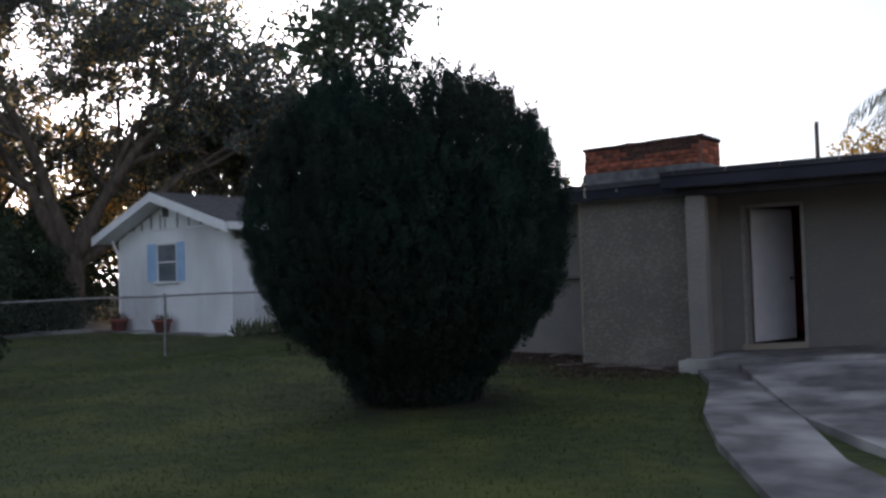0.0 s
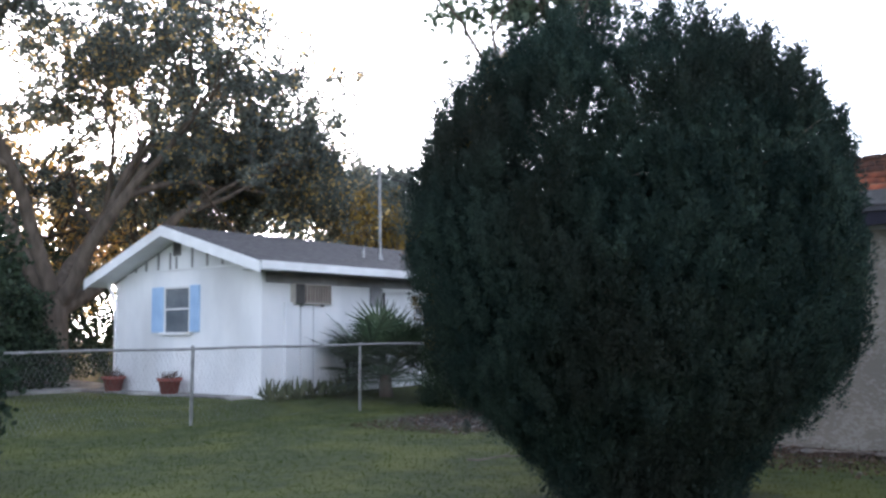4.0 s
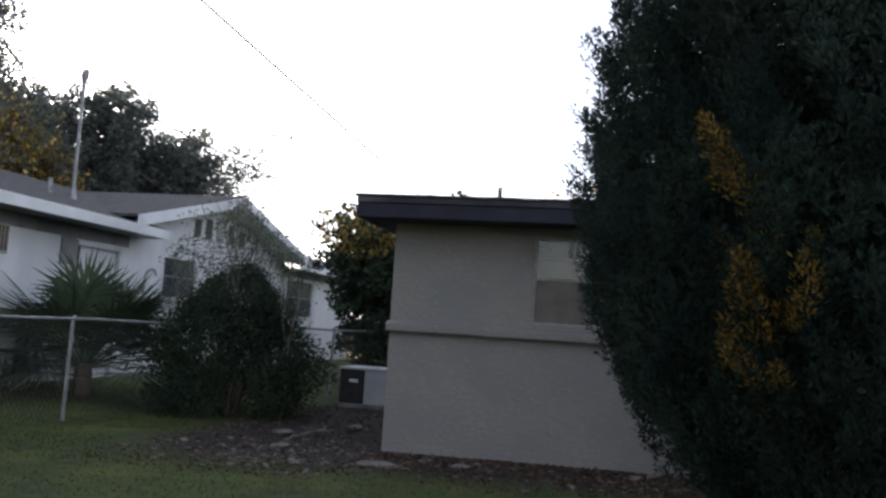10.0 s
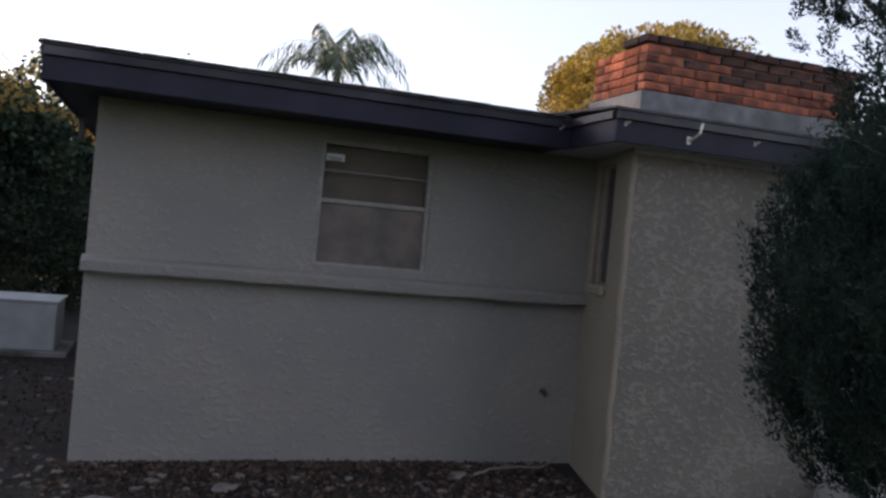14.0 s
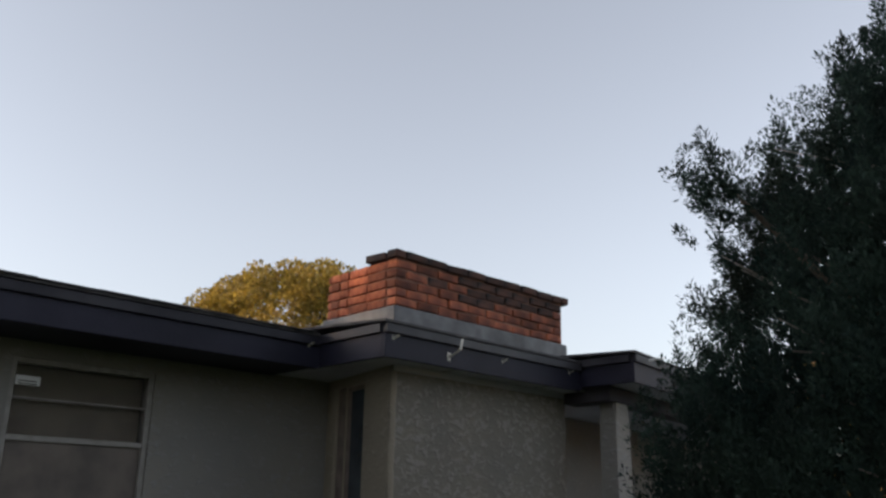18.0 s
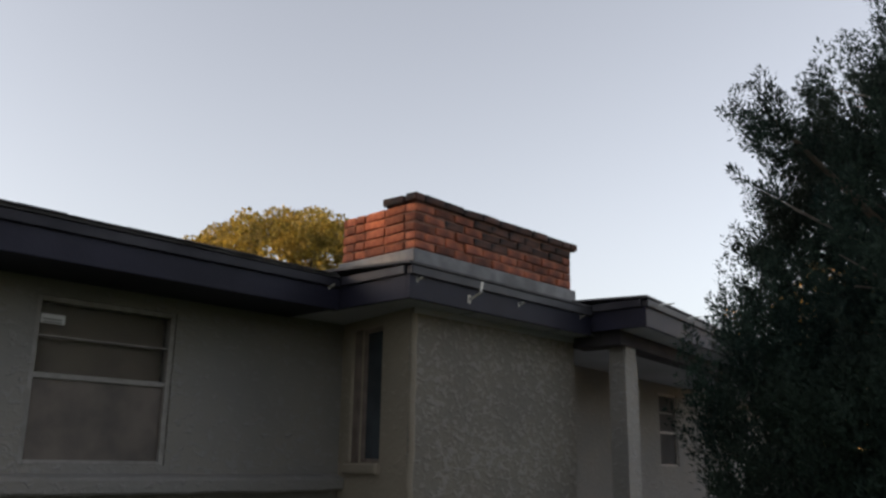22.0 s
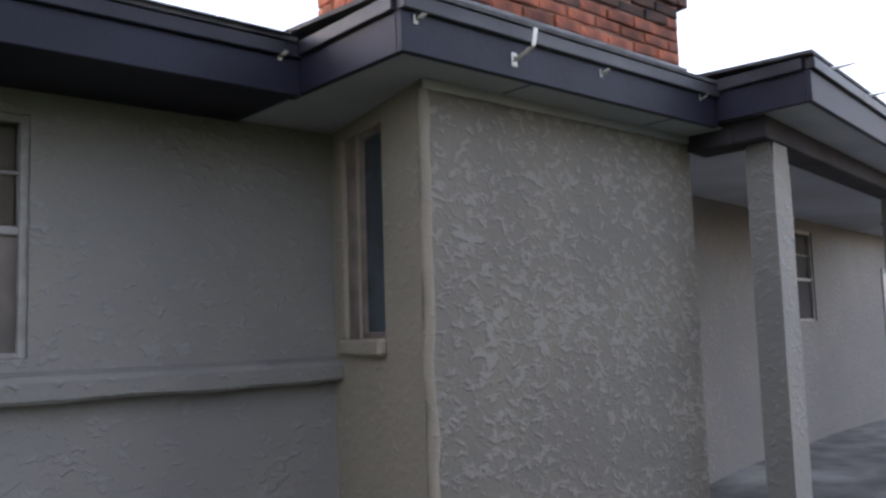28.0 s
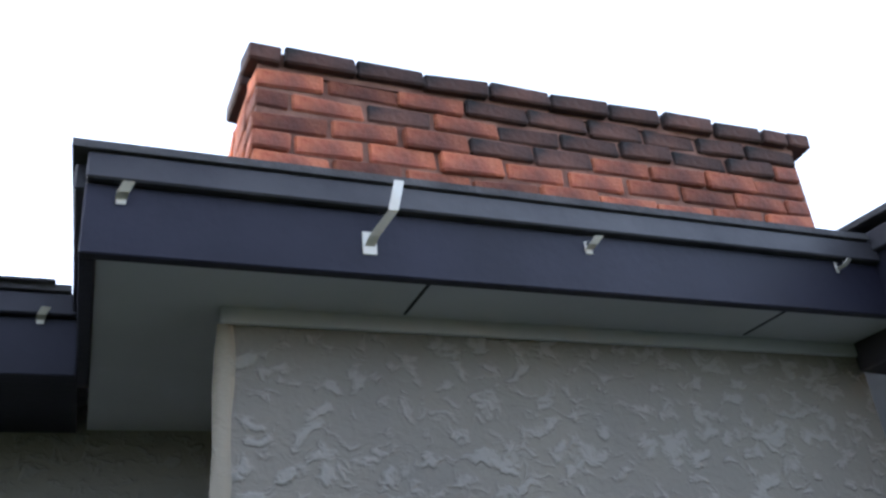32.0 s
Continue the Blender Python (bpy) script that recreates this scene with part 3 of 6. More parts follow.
# rounded stucco bead down the outer corner
lines = [[((0.012 + 0.012 * noise.noise((z * 4, 0, 5)), 0.012 + 0.012 * noise.noise((z * 4, 3, 5)), z), 0.023 + 0.012 * noise.noise((z * 7, 0, 9))) for z in np.arange(-0.05, 2.48, 0.07)]]
tube_part("corner_bead", lines, STUCCO_TAN, house, "tan worn stucco corner")


def sash_window(parent, x0, x1, y, z0, z1, mid, name="window", face=-1, blind=True, sticker=False, frame_mat=FRAME_GREY, upper=None, lower=None):
    """A single-hung window in a wall that runs along x; face is the outward side."""
    w = new(name)
    w.parent = parent
    t = 0.032
    o, i = (y - 0.015, y + 0.05)
    for nm, d in (("jamb", (x0, x0 + t, o, i, z0, z1)), ("jamb", (x1 - t, x1, o, i, z0, z1)), ("head", (x0 + t, x1 - t, o, i, z1 - t, z1)), ("sill_bar", (x0 + t, x1 - t, o, i, z0, z0 + t * 0.7)),
                  ("meeting_rail", (x0 + t, x1 - t, o + 0.008, i - 0.01, mid - 0.016, mid + 0.016)), ("sash_bar", (x0 + t, x1 - t, o + 0.02, i - 0.012, mid + (z1 - mid) * 0.5 - 0.006, mid + (z1 - mid) * 0.5 + 0.006))):
        board(nm, d, frame_mat, w, edge=0.003)
    board("pane", (x0 + t, x1 - t, y + 0.022, y + 0.028, mid + 0.016, z1 - t), upper or CLEAR, w, edge=0).visible_shadow = False
    board("screen", (x0 + t, x1 - t, y + 0.012, y + 0.016, z0 + t * 0.7, mid - 0.016), lower or SCREEN, w, "dusty brown insect screen", edge=0)
    if blind:
        n = int((z1 - z0) / 0.048)
        bm = bmesh.new()
        for k in range(n):
            z = z0 + 0.03 + k * 0.048
            c = box(bm, x0 + 0.03, x1 - 0.03, y + 0.075, y + 0.079, z, z + 0.051)
            bmesh.ops.rotate(bm, verts=c["verts"], cent=(0, y + 0.077, z + 0.022), matrix=Matrix.Rotation(radians(6), 3, "X"))
        part("blind", bm, BLIND, w, "closed tan slatted blind")
    if sticker:
        board("sticker", (x0 + 0.045, x0 + 0.185, y + 0.016, y + 0.0215, z1 - 0.155, z1 - 0.10), PAPER, w, "white paper sticker", 0)
        for k in range(2):
            board("print_bar", (x0 + 0.06, x0 + 0.165, y + 0.0135, y + 0.0155, z1 - 0.134 - k * 0.016, z1 - 0.128 - k * 0.016), PIPE, w, edge=0)
    return w


CLEAR = glass("window_glass", (0.93, 0.96, 0.96))
sash_window(house, -2.045, -1.165, WY + 0.03, 1.455, 2.40, 1.945, sticker=True)
# opaque dark panes and backing: the room's shade is put into their colour
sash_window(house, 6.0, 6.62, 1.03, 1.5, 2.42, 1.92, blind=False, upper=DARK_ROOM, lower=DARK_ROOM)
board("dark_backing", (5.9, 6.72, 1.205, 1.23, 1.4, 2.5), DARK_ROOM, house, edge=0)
# slim fixed light in the return wall
slim = new("window")
slim.parent = house
for nm, d in (("jamb", (0.03, 0.09, 0.41, 0.422, 1.49, 2.43)), ("jamb", (0.012, 0.09, 0.672, 0.70, 1.49, 2.43)), ("head", (0.012, 0.09, 0.422, 0.672, 2.40, 2.43)), ("sill_bar", (0.012, 0.09, 0.422, 0.672, 1.49, 1.515))):
    board(nm, d, BROWN_FRAME, slim, edge=0.003)
board("pane", (0.028, 0.034, 0.422, 0.664, 1.515, 2.40), DARK_GLASS, slim, edge=0)
board("glazing_bead", (0.018, 0.05, 0.664, 0.672, 1.515, 2.40), BROWN_FRAME, slim, edge=0)
slim.matrix_world = SLANT

# doors
# white door paint greyed: indoor and porch shade put into the colour
LEAF_SHADED = surface("door_leaf_shaded", [(0.5, 0.48, 0.5), (0.58, 0.55, 0.57)], 3, 0.6)
door = new("door")
door.parent = house
for nm, d in (("jamb", (2.2, 2.24, 0.975, 1.2, 0.2, 2.34)), ("jamb", (3.03, 3.07, 0.975, 1.2, 0.2, 2.34)), ("head", (2.24, 3.03, 0.975, 1.2, 2.29, 2.34)), ("threshold", (2.18, 3.08, 0.91, 1, 0.14, 0.225))):
    board(nm, d, STUCCO_TAN if nm == "threshold" else FRAME_GREY, door, edge=0.004)
leaf = board("leaf", (2.255, 2.295, 1.18, 1.97, 0.235, 2.28), LEAF_SHADED, door, "white door leaf standing open inward, greyed for indoor shade", 0.004)
leaf.matrix_world = Matrix.Translation((2.27, 1.18, 0)) @ Matrix.Rotation(radians(-27), 4, "Z") @ Matrix.Translation((-2.27, -1.18, 0))
knob = bmesh.new()
bmesh.ops.create_uvsphere(knob, u_segments=10, v_segments=8, radius=0.03, matrix=Matrix.Translation((2.32, 1.89, 1.2)))
knob_ob = part("knob", knob, PIPE, leaf, smooth=True)
gdoor = new("door")
gdoor.parent = house
for nm, d in (("jamb", (9.11, 9.15, 0.975, 1.2, 0.12, 2.12)), ("jamb", (10.2, 10.24, 0.975, 1.2, 0.12, 2.12)), ("head", (9.15, 10.2, 0.975, 1.2, 2.08, 2.12))):
    board(nm, d, FRAME_GREY, gdoor, edge=0.004)
for k in range(5):
    board("panel", (9.15, 10.2, 0.99, 1.03, 0.15 + k * 0.386, 0.15 + k * 0.386 + 0.378), LEAF_SHADED, gdoor, "white horizontal door panel, greyed for porch shade", 0.008)
bm = bmesh.new()
bmesh.ops.create_uvsphere(bm, u_segments=8, v_segments=6, radius=0.03, matrix=Matrix.Translation((9.25, 0.96, 1.1)))
part("knob", bm, PIPE, gdoor, smooth=True)


# eaves: stepped fascia, drip edge and soffit
def fascia(x0, y0, x1, y1, out, z0=SOFF, height=0.2, parent=house):
    """A fascia board with a prouder drip edge along its top; out is the outward direction."""
    bm = bmesh.new()
    nx, ny = out
    t = 0.03
    xs, ys = sorted((x0, x1)), sorted((y0, y1))
    def strip(b, push, lo, hi):
        if ny:
            a0 = y0 + ny * push
            box(b, xs[0], xs[1], min(a0, y0 - ny * t), max(a0, y0 - ny * t), lo, hi)
        else:
            a0 = x0 + nx * push
            box(b, min(a0, x0 - nx * t), max(a0, x0 - nx * t), ys[0], ys[1], lo, hi)
    strip(bm, 0.0, z0 - 0.012, z0 + height * 0.70)
    soften(bm, 0.003)
    part("fascia_board", bm, FASCIA, parent, "dark purplish-brown fascia board")
    bm = bmesh.new()
    strip(bm, 0.022, z0 + height * 0.705, z0 + height)
    soften(bm, 0.004)
    part("drip_edge", bm, FASCIA_TOP, parent, "dark painted drip edge, scuffed")


FW, FB, FP, PX, END = 0.425, -0.245, -0.735, 1.755, 7.6
SOFF_P = SOFF + 0.03
fascia(-3.905, FW, -0.292, FW, (0, -1), 2.496)
fascia(-3.905, FW + 0.03, -3.905, 7.4, (-1, 0), 2.496)
fascia(-0.292, FB, PX - 0.002, FB, (0, -1))
fascia(-0.292, FB + 0.03, -0.292, FW + 0.1, (-1, 0))
fascia(PX, FP, END, FP, (0, -1), SOFF_P)
fascia(PX, FP + 0.03, PX, FB + 0.03, (-1, 0), SOFF_P)
fascia(END, FP + 0.03, END, 0.48, (1, 0), SOFF_P)
fascia(END, 0.48, 11.6, 0.48, (0, -1), SOFF_P)
fascia(11.6, 0.51, 11.6, 7.4, (1, 0), SOFF_P)
bm = bmesh.new()
box(bm, -0.26, BX, FB + 0.03, 0.0, SOFF, SOFF + 0.012)
box(bm, -0.26, 0.3, 0.0, WY, SOFF, SOFF + 0.012)
part("soffit", bm, SOFFIT, house, "grey-white painted soffit boards")
bm = bmesh.new()
box(bm, PX + 0.03, END - 0.03, FP + 0.03, 1.0, SOFF_P + 0.002, SOFF_P + 0.014)
box(bm, END - 0.03, 11.57, 0.51, 1.0, SOFF_P + 0.002, SOFF_P + 0.014)
part("porch_ceiling", bm, SOFFIT, house, "white painted porch ceiling")
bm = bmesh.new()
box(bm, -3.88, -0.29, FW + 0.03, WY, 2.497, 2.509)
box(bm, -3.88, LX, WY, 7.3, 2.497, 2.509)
part("soffit", bm, FASCIA, house, "dark west soffit in the fascia colour")
board("frieze_board", (0.0, BX, -0.014, 0.0, SOFF - 0.04, SOFF), SOFFIT, house, "grey frieze strip under the soffit", 0.003)
for x in (0.42, 1.42):
    board("soffit_joint", (x, x + 0.006, FB + 0.03, -0.03, SOFF - 0.003, SOFF), FASCIA, house, edge=0)


def roof(parent):
    """Low shingle decks, one for each run of eaves, that rise gently to one ridge."""
    runs = [(-3.935, -0.322, FW - 0.03, 2.70), (-0.322, PX - 0.03, FB - 0.03, EAVE + 0.004), (PX - 0.03, END + 0.03, FP - 0.03, SOFF_P + 0.204), (END + 0.03, 11.63, 0.45, SOFF_P + 0.204)]
    decks = [((x0, y, z), (x1, y, z), (x1, 3.9, 2.98), (x0, 3.9, 2.98)) for x0, x1, y, z in runs]
    decks.append(((-3.935, 3.9, 2.98), (1.87, 3.9, 2.98), (1.87, 7.43, 2.76), (-3.935, 7.43, 2.76)))
    decks.append(((1.87, 3.9, 2.98), (11.63, 3.9, 2.98), (11.63, 7.43, 2.76), (1.87, 7.43, 2.76)))
    for corners in decks:
        bm = bmesh.new()
        low = [bm.verts.new(p) for p in corners]
        top = [bm.verts.new(v.co + Vector((0, 0, 0.018))) for v in low]
        bm.faces.new(low[::-1])
        bm.faces.new(top)
        for i in range(4):
            j = (i + 1) % 4
            bm.faces.new((low[i], low[j], top[j], top[i]))
        bmesh.ops.recalc_face_normals(bm, faces=bm.faces)
        part("roof_slope", bm, SHINGLE, parent, "low-pitched dark shingle roof slope")


roof(house)
board("eave_bracket", (-3.87, -3.82, 2.5, 2.58, 2.28, 2.496), PIPE, house, "short dark bracket under the side eave", 0.004)
# ragged shingle tabs along the west eave
bm = bmesh.new()
x = -3.925
while x < -0.37:
    w = random.uniform(0.24, 0.34)
    box(bm, x, min(x + w - 0.006, -0.33), FW - 0.05 + random.uniform(-0.006, 0.006), FW + 0.3, 2.717, 2.723 + random.uniform(0, 0.006))
    x += w
part("shingle_edge", bm, SHINGLE, house)

# porch beam and posts
board("porch_beam", (BX - 0.02, END - 0.03, -0.45, -0.27, 2.42, SOFF_P + 0.001), BEAM, house, "dark painted porch beam", 0.004)
board("porch_beam", (BX - 0.02, BX + 0.2, -0.269, -0.001, 2.42, SOFF_P + 0.001), BEAM, house, "dark painted porch beam", 0.004)


def porch_post(x, wide=0.18):
    z0 = 0.14
    bm = bmesh.new()
    rings = []
    for z in np.linspace(z0 - 0.05, 2.42, 14):
        w = 0.006 * noise.noise((x, z * 2.2, 3))
        ring = [(x + w, -0.43 + w), (x + wide + w, -0.43 - w), (x + wide - w, -0.28 + w), (x - w, -0.28 - w)]
        rings.append([bm.verts.new((a, b, z)) for a, b in ring])
    for a, b in zip(rings, rings[1:]):
        for k in range(4):
            bm.faces.new((a[k], a[(k + 1) % 4], b[(k + 1) % 4], b[k]))
    bm.faces.new(rings[0][::-1])
    bm.faces.new(rings[-1])
    uprights = [e for e in bm.edges if abs(e.verts[0].co.z - e.verts[1].co.z) > 0.05]
    bmesh.ops.bevel(bm, geom=uprights, offset=0.02, segments=2, affect="EDGES")
    return part("porch_post", bm, STUCCO_PLAIN, house, "square stuccoed porch post")


porch_post(1.96, 0.25)
porch_post(4.72, 0.2)
porch_post(7.36, 0.2)
board("porch_post", (10.8, 11.0, 0.6, 0.8, 0.0, SOFF_P), STUCCO_PLAIN, house, "square stuccoed porch post", 0.012)

# the porch end has settled
leaf.data.transform(leaf.matrix_basis)
knob_ob.data.transform(leaf.matrix_basis)
leaf.matrix_basis = Matrix.Identity(4)
for ob in house.children_recursive:
    if ob.type == "MESH":
        for v in ob.data.vertices:
            if v.co.x > 1.87:
                v.co = settle(*v.co)

# chimney of brick, one object for each brick
chimney = new("chimney")
chimney.parent = house
chimney["label"] = "broad orange brick chimney, sooty and chipped"
CX0, CX1, CY0, CY1 = 0.085, 1.995, 0.1, 0.86
board("flashing", (CX0 - 0.025, CX1 + 0.025, CY0 - 0.025, CY1 + 0.025, 2.66, 2.937), FLASHING, chimney, "grey metal flashing at the chimney foot", 0.006)
board("flashing_skirt", (CX0 - 0.16, CX1 - 0.3, FB - 0.005, CY0, 2.715, 2.735), FASCIA_TOP, chimney, edge=0.004)
board("mortar_core", (CX0 + 0.008, CX1 - 0.008, CY0 + 0.008, CY1 - 0.008, 2.78, 3.27), MORTAR, chimney, "dark recessed mortar", 0)
board("cap_mortar", (CX0 + 0.01, CX1 - 0.01, CY0 + 0.0, CY0 + 0.075, 3.271, 3.338), MORTAR, chimney, "dark recessed mortar", 0)
board("flue", (0.5, 0.85, 0.28, 0.6, 3.2, 3.30), PIPE, chimney, edge=0.01)


def brick_mesh(lx, seed, mat):
    bm = bmesh.new()
    box(bm, -lx / 2 - 0.001, lx / 2 + 0.001, -0.048, 0.048, -0.0295, 0.0295)
    soften(bm, 0.006)
    for v in bm.verts:
        v.co += Vector((noise.noise(v.co * 9 + Vector((seed, 0, 0))), noise.noise(v.co * 9 + Vector((0, seed, 0))), noise.noise(v.co * 9 + Vector((0, 0, seed))))) * 0.011
    me = bpy.data.meshes.new("brick")
    bm.to_mesh(me)
    bm.free()
    me.materials.append(mat)
    return me


LONG, SHORT = 0.2, 0.095
shapes = {(s, m.name): [brick_mesh(s, 7 * i + 3, m) for i in range(4)] for s in (LONG, SHORT) for m in (BRICK, BRICK_SOOT)}


def lay(x, y, z, turn, size, mat):
    ob = new("brick", random.choice(shapes[(size, mat.name)]))
    ob.matrix_world = pose(x, y, z, 0, random.uniform(-1.2, 1.2), turn + random.uniform(-0.8, 0.8))
    ob.parent = chimney


COURSE = 0.0685
for c in range(2, 8):
    z = 2.838 + c * COURSE
    cap = c == 7
    grow = 0.022 if cap else 0.0
    spans = []
    pos = CX0 - grow
    first = True
    while pos < CX1 + grow - 0.05:
        size = SHORT if (first and c % 2) else LONG
        if pos + size > CX1 + grow + 0.02:
            size = SHORT
        spans.append((pos + size / 2, size))
        pos += size + 0.0105
        first = False
    for px, size in spans:
        soot = (c == 7 and random.random() < 0.72) or (c >= 5 and 0.6 < px < 1.8 and random.random() < 0.55) or (random.random() < 0.12) or (c >= 4 and 0.75 < px < 1.05 and random.random() < 0.7)
        lay(px, CY0 + 0.044 - grow + random.uniform(-0.007, 0.007), z + random.uniform(-0.003, 0.003), 0, size, BRICK_SOOT if soot else BRICK)
        if not cap:
            lay(px, CY1 - 0.044 + grow, z, 180, size, BRICK)
    pos = CY0 + (0.105 if c % 2 else 0.0) + (0.1 if not c % 2 else 0.0)
    while pos < CY1 - 0.1:
        size = LONG if pos + LONG < CY1 - 0.08 else SHORT
        if not cap or pos < 0.3:
            lay(CX0 + 0.044 - grow, pos + size / 2, z, 90, size, BRICK_SOOT if cap else BRICK)
        lay(CX1 - 0.044 + grow, pos + size / 2, z, -90, size, BRICK_SOOT if cap else BRICK)
        pos += size + 0.0105


# ---- bits fixed to the eaves ----
def gutter_hook(x, y, z, tall, label, turn=0.0, reach=0.05):
    """A bent strap of sheet metal with a screw plate, left from a lost gutter."""
    root = thing("gutter_bracket", label, "bracket", "brackets left along the eaves", at=(x, y, z))
    root.rotation_euler = (0, 0, radians(turn))
    bm = bmesh.new()
    small = 1.0 if tall > 0.04 else 0.6
    prof = [(0.0, 0.0), (-reach * 0.35, 0.012), (-reach, 0.05), (-reach, tall)] if tall > 0.04 else [(0, 0), (-0.02, 0.004), (-reach * 0.7, 0.02)]
    w, th = 0.011, 0.0035
    rings = []
    for py, pz in prof:
        lift = 0.03 * (pz / max(tall, 0.05)) if tall > 0.04 else pz * 0.6
        rings.append([bm.verts.new((sx * w + lift + (0.02 if pz > 0.03 else 0.0), py - sy * th, pz)) for sx, sy in ((-1, 0), (1, 0), (1, 1), (-1, 1))])
    for a, b in zip(rings, rings[1:]):
        for k in range(4):
            bm.faces.new((a[k], a[(k + 1) % 4], b[(k + 1) % 4], b[k]))
    bm.faces.new(rings[0][::-1])
    bm.faces.new(rings[-1])
    bmesh.ops.recalc_face_normals(bm, faces=bm.faces)
    part("strap", bm, WHITE_METAL, root, "off-white bent metal strap")
    bm = bmesh.new()
    box(bm, -0.016 * small, 0.016 * small, -0.003, 0.0, -0.02 * small, 0.035 * small)
    soften(bm, 0.002)
    part("screw_plate", bm, WHITE_METAL, root)
    bm = bmesh.new()
    bmesh.ops.create_cone(bm, segments=8, radius1=0.006, radius2=0.005, depth=0.006, cap_ends=True, matrix=Matrix.Translation((0, -0.005, 0.014)) @ Matrix.Rotation(radians(90), 4, "X"))
    part("screw", bm, PIPE, root)
    return root


gutter_hook(0.275, FB, 2.56, 0.125, "off-white hooked metal gutter bracket on the fascia", reach=0.075)
gutter_hook(0.82, FB, 2.605, 0.03, "small bent aluminium bracket stub on the dark fascia")
gutter_hook(1.60, FB, 2.62, 0.03, "flattened aluminium bracket stub at the inner corner", 25)
gutter_hook(-0.225, FB, 2.615, 0.03, "torn scrap of aluminium bracket near the corner")
gutter_hook(-0.387, FW, 2.63, 0.02, "small aluminium bracket plate on the west fascia")
for i in range(9):
    x = 1.95 + i * 0.68
    root = thing("gutter_spike", "bare aluminium gutter spike sticking out of the porch eave", "spike", "spikes along the porch eave", at=settle(x, FP - 0.022, 2.71))
    tube_part("shank", [[((0, 0.0, 0), 0.008), ((0.03, -0.05, 0.006), 0.008), ((0.05, -0.11, 0.012), 0.003)]], ALU, root, sides=6)

# spigot stub low on the west wall
spig = thing("wall_spigot", "short dark pipe stub in the stucco wall", "pipe stub", at=(-0.06, WY, 0.566))
tube_part("pipe", [[((0, 0.03, 0), 0.014), ((0, -0.05, 0), 0.014)]], PIPE, spig)
tube_part("flange", [[((0, 0.005, 0), 0.032), ((0, -0.012, 0), 0.030)]], PIPE, spig)
tube_part("mouth", [[((0, -0.05, 0.008), 0.017), ((0, -0.055, -0.035), 0.012)]], PIPE, spig)


# ---- the white house next door ----
white = thing("white_house", "white painted block bungalow with gables and dark shingle roof", "house")
NX, NY = -9.66, 0.467


def gable(parent, x0, x1, y0, y1, eave, peak_x, peak, mat, name="gable_wall"):
    """A wall whose top follows the roof slopes."""
    bm = bmesh.new()
    shape = [(x0, 0 - 0.1), (x1, -0.1), (x1, eave), (peak_x, peak), (x0, eave)]
    f = [bm.verts.new((x, y0, z)) for x, z in shape]
    b = [bm.verts.new((x, y1, z)) for x, z in shape]
    bm.faces.new(f)
    bm.faces.new(b[::-1])
    for i in range(5):
        j = (i + 1) % 5
        bm.faces.new((f[j], f[i], b[i], b[j]))
    bmesh.ops.recalc_face_normals(bm, faces=bm.faces)
    return part(name, bm, mat, parent)


def slope(parent, a, b, c, d, mat, name="roof", thick=0.05, label=""):
    """A roof plane through four corners, with thickness."""
    bm = bmesh.new()
    low = [bm.verts.new(p) for p in (a, b, c, d)]
    top = [bm.verts.new((p[0], p[1], p[2] + thick)) for p in (a, b, c, d)]
    bm.faces.new(low[::-1])
    bm.faces.new(top)
    for i in range(4):
        j = (i + 1) % 4
        bm.faces.new((low[i], low[j], top[j], top[i]))
    bmesh.ops.recalc_face_normals(bm, faces=bm.faces)
    return part(name, bm, mat, parent, label)


gable(white, -14.7, NX, NY, NY + 0.2, 2.62, -12.2, 3.52, WHITE_WALL)
NORTH = 18.6
wall("wall_side", NX - 0.2, NX, NY + 0.2, NORTH, -0.1, 2.66, WHITE_WALL, white, [(2.8, 3.42, 0.06, 0.86), (3.98, 5.27, 0.05, 2.36), (6.77, 8.15, 1.62, 2.43), (13.2, 15.3, 1.42, 2.43)], along="y", label="long white side wall, stained near the ground")
# dark sheets added behind the openings in place of indoor shade
board("crawl_space", (-10.3, -10.2, 2.6, 3.5, -0.05, 0.95), DARK_ROOM, white, "dark sheet for the shade inside the low opening", 0)
board("room_dark", (-10.5, -10.4, 6.0, 16.0, 0.0, 2.6), DARK_ROOM, white, "dark sheet for the shade of the room behind the windows", 0)
wall("wall_far", -14.7, -14.5, NY + 0.2, NORTH, -0.1, 2.62, WHITE_WALL, white, along="y")
wall("wall_rear", -14.7, NX, NORTH, NORTH + 0.2, -0.1, 2.62, WHITE_WALL, white)
# the cross gable that faces the fence
PEAK_Y, PEAK_Z, FALL = 8.85, 3.86, 0.232


def cross_z(y):
    """Height of the cross gable's roof deck at a place along the house."""
    return PEAK_Z - FALL * abs(y - PEAK_Y)


bm = bmesh.new()
low_y, high_y = PEAK_Y - 4.6, PEAK_Y + 4.6
shape = [(low_y, 2.661), (high_y, 2.661), (PEAK_Y, PEAK_Z - 0.13)]
front = [bm.verts.new((NX, y, z)) for y, z in shape]
back = [bm.verts.new((NX - 0.2, y, z)) for y, z in shape]
bm.faces.new(front)
bm.faces.new(back[::-1])
for i in range(3):
    j = (i + 1) % 3
    bm.faces.new((front[j], front[i], back[i], back[j]))
bmesh.ops.recalc_face_normals(bm, faces=bm.faces)
part("gable_wall", bm, WHITE_WALL, white)
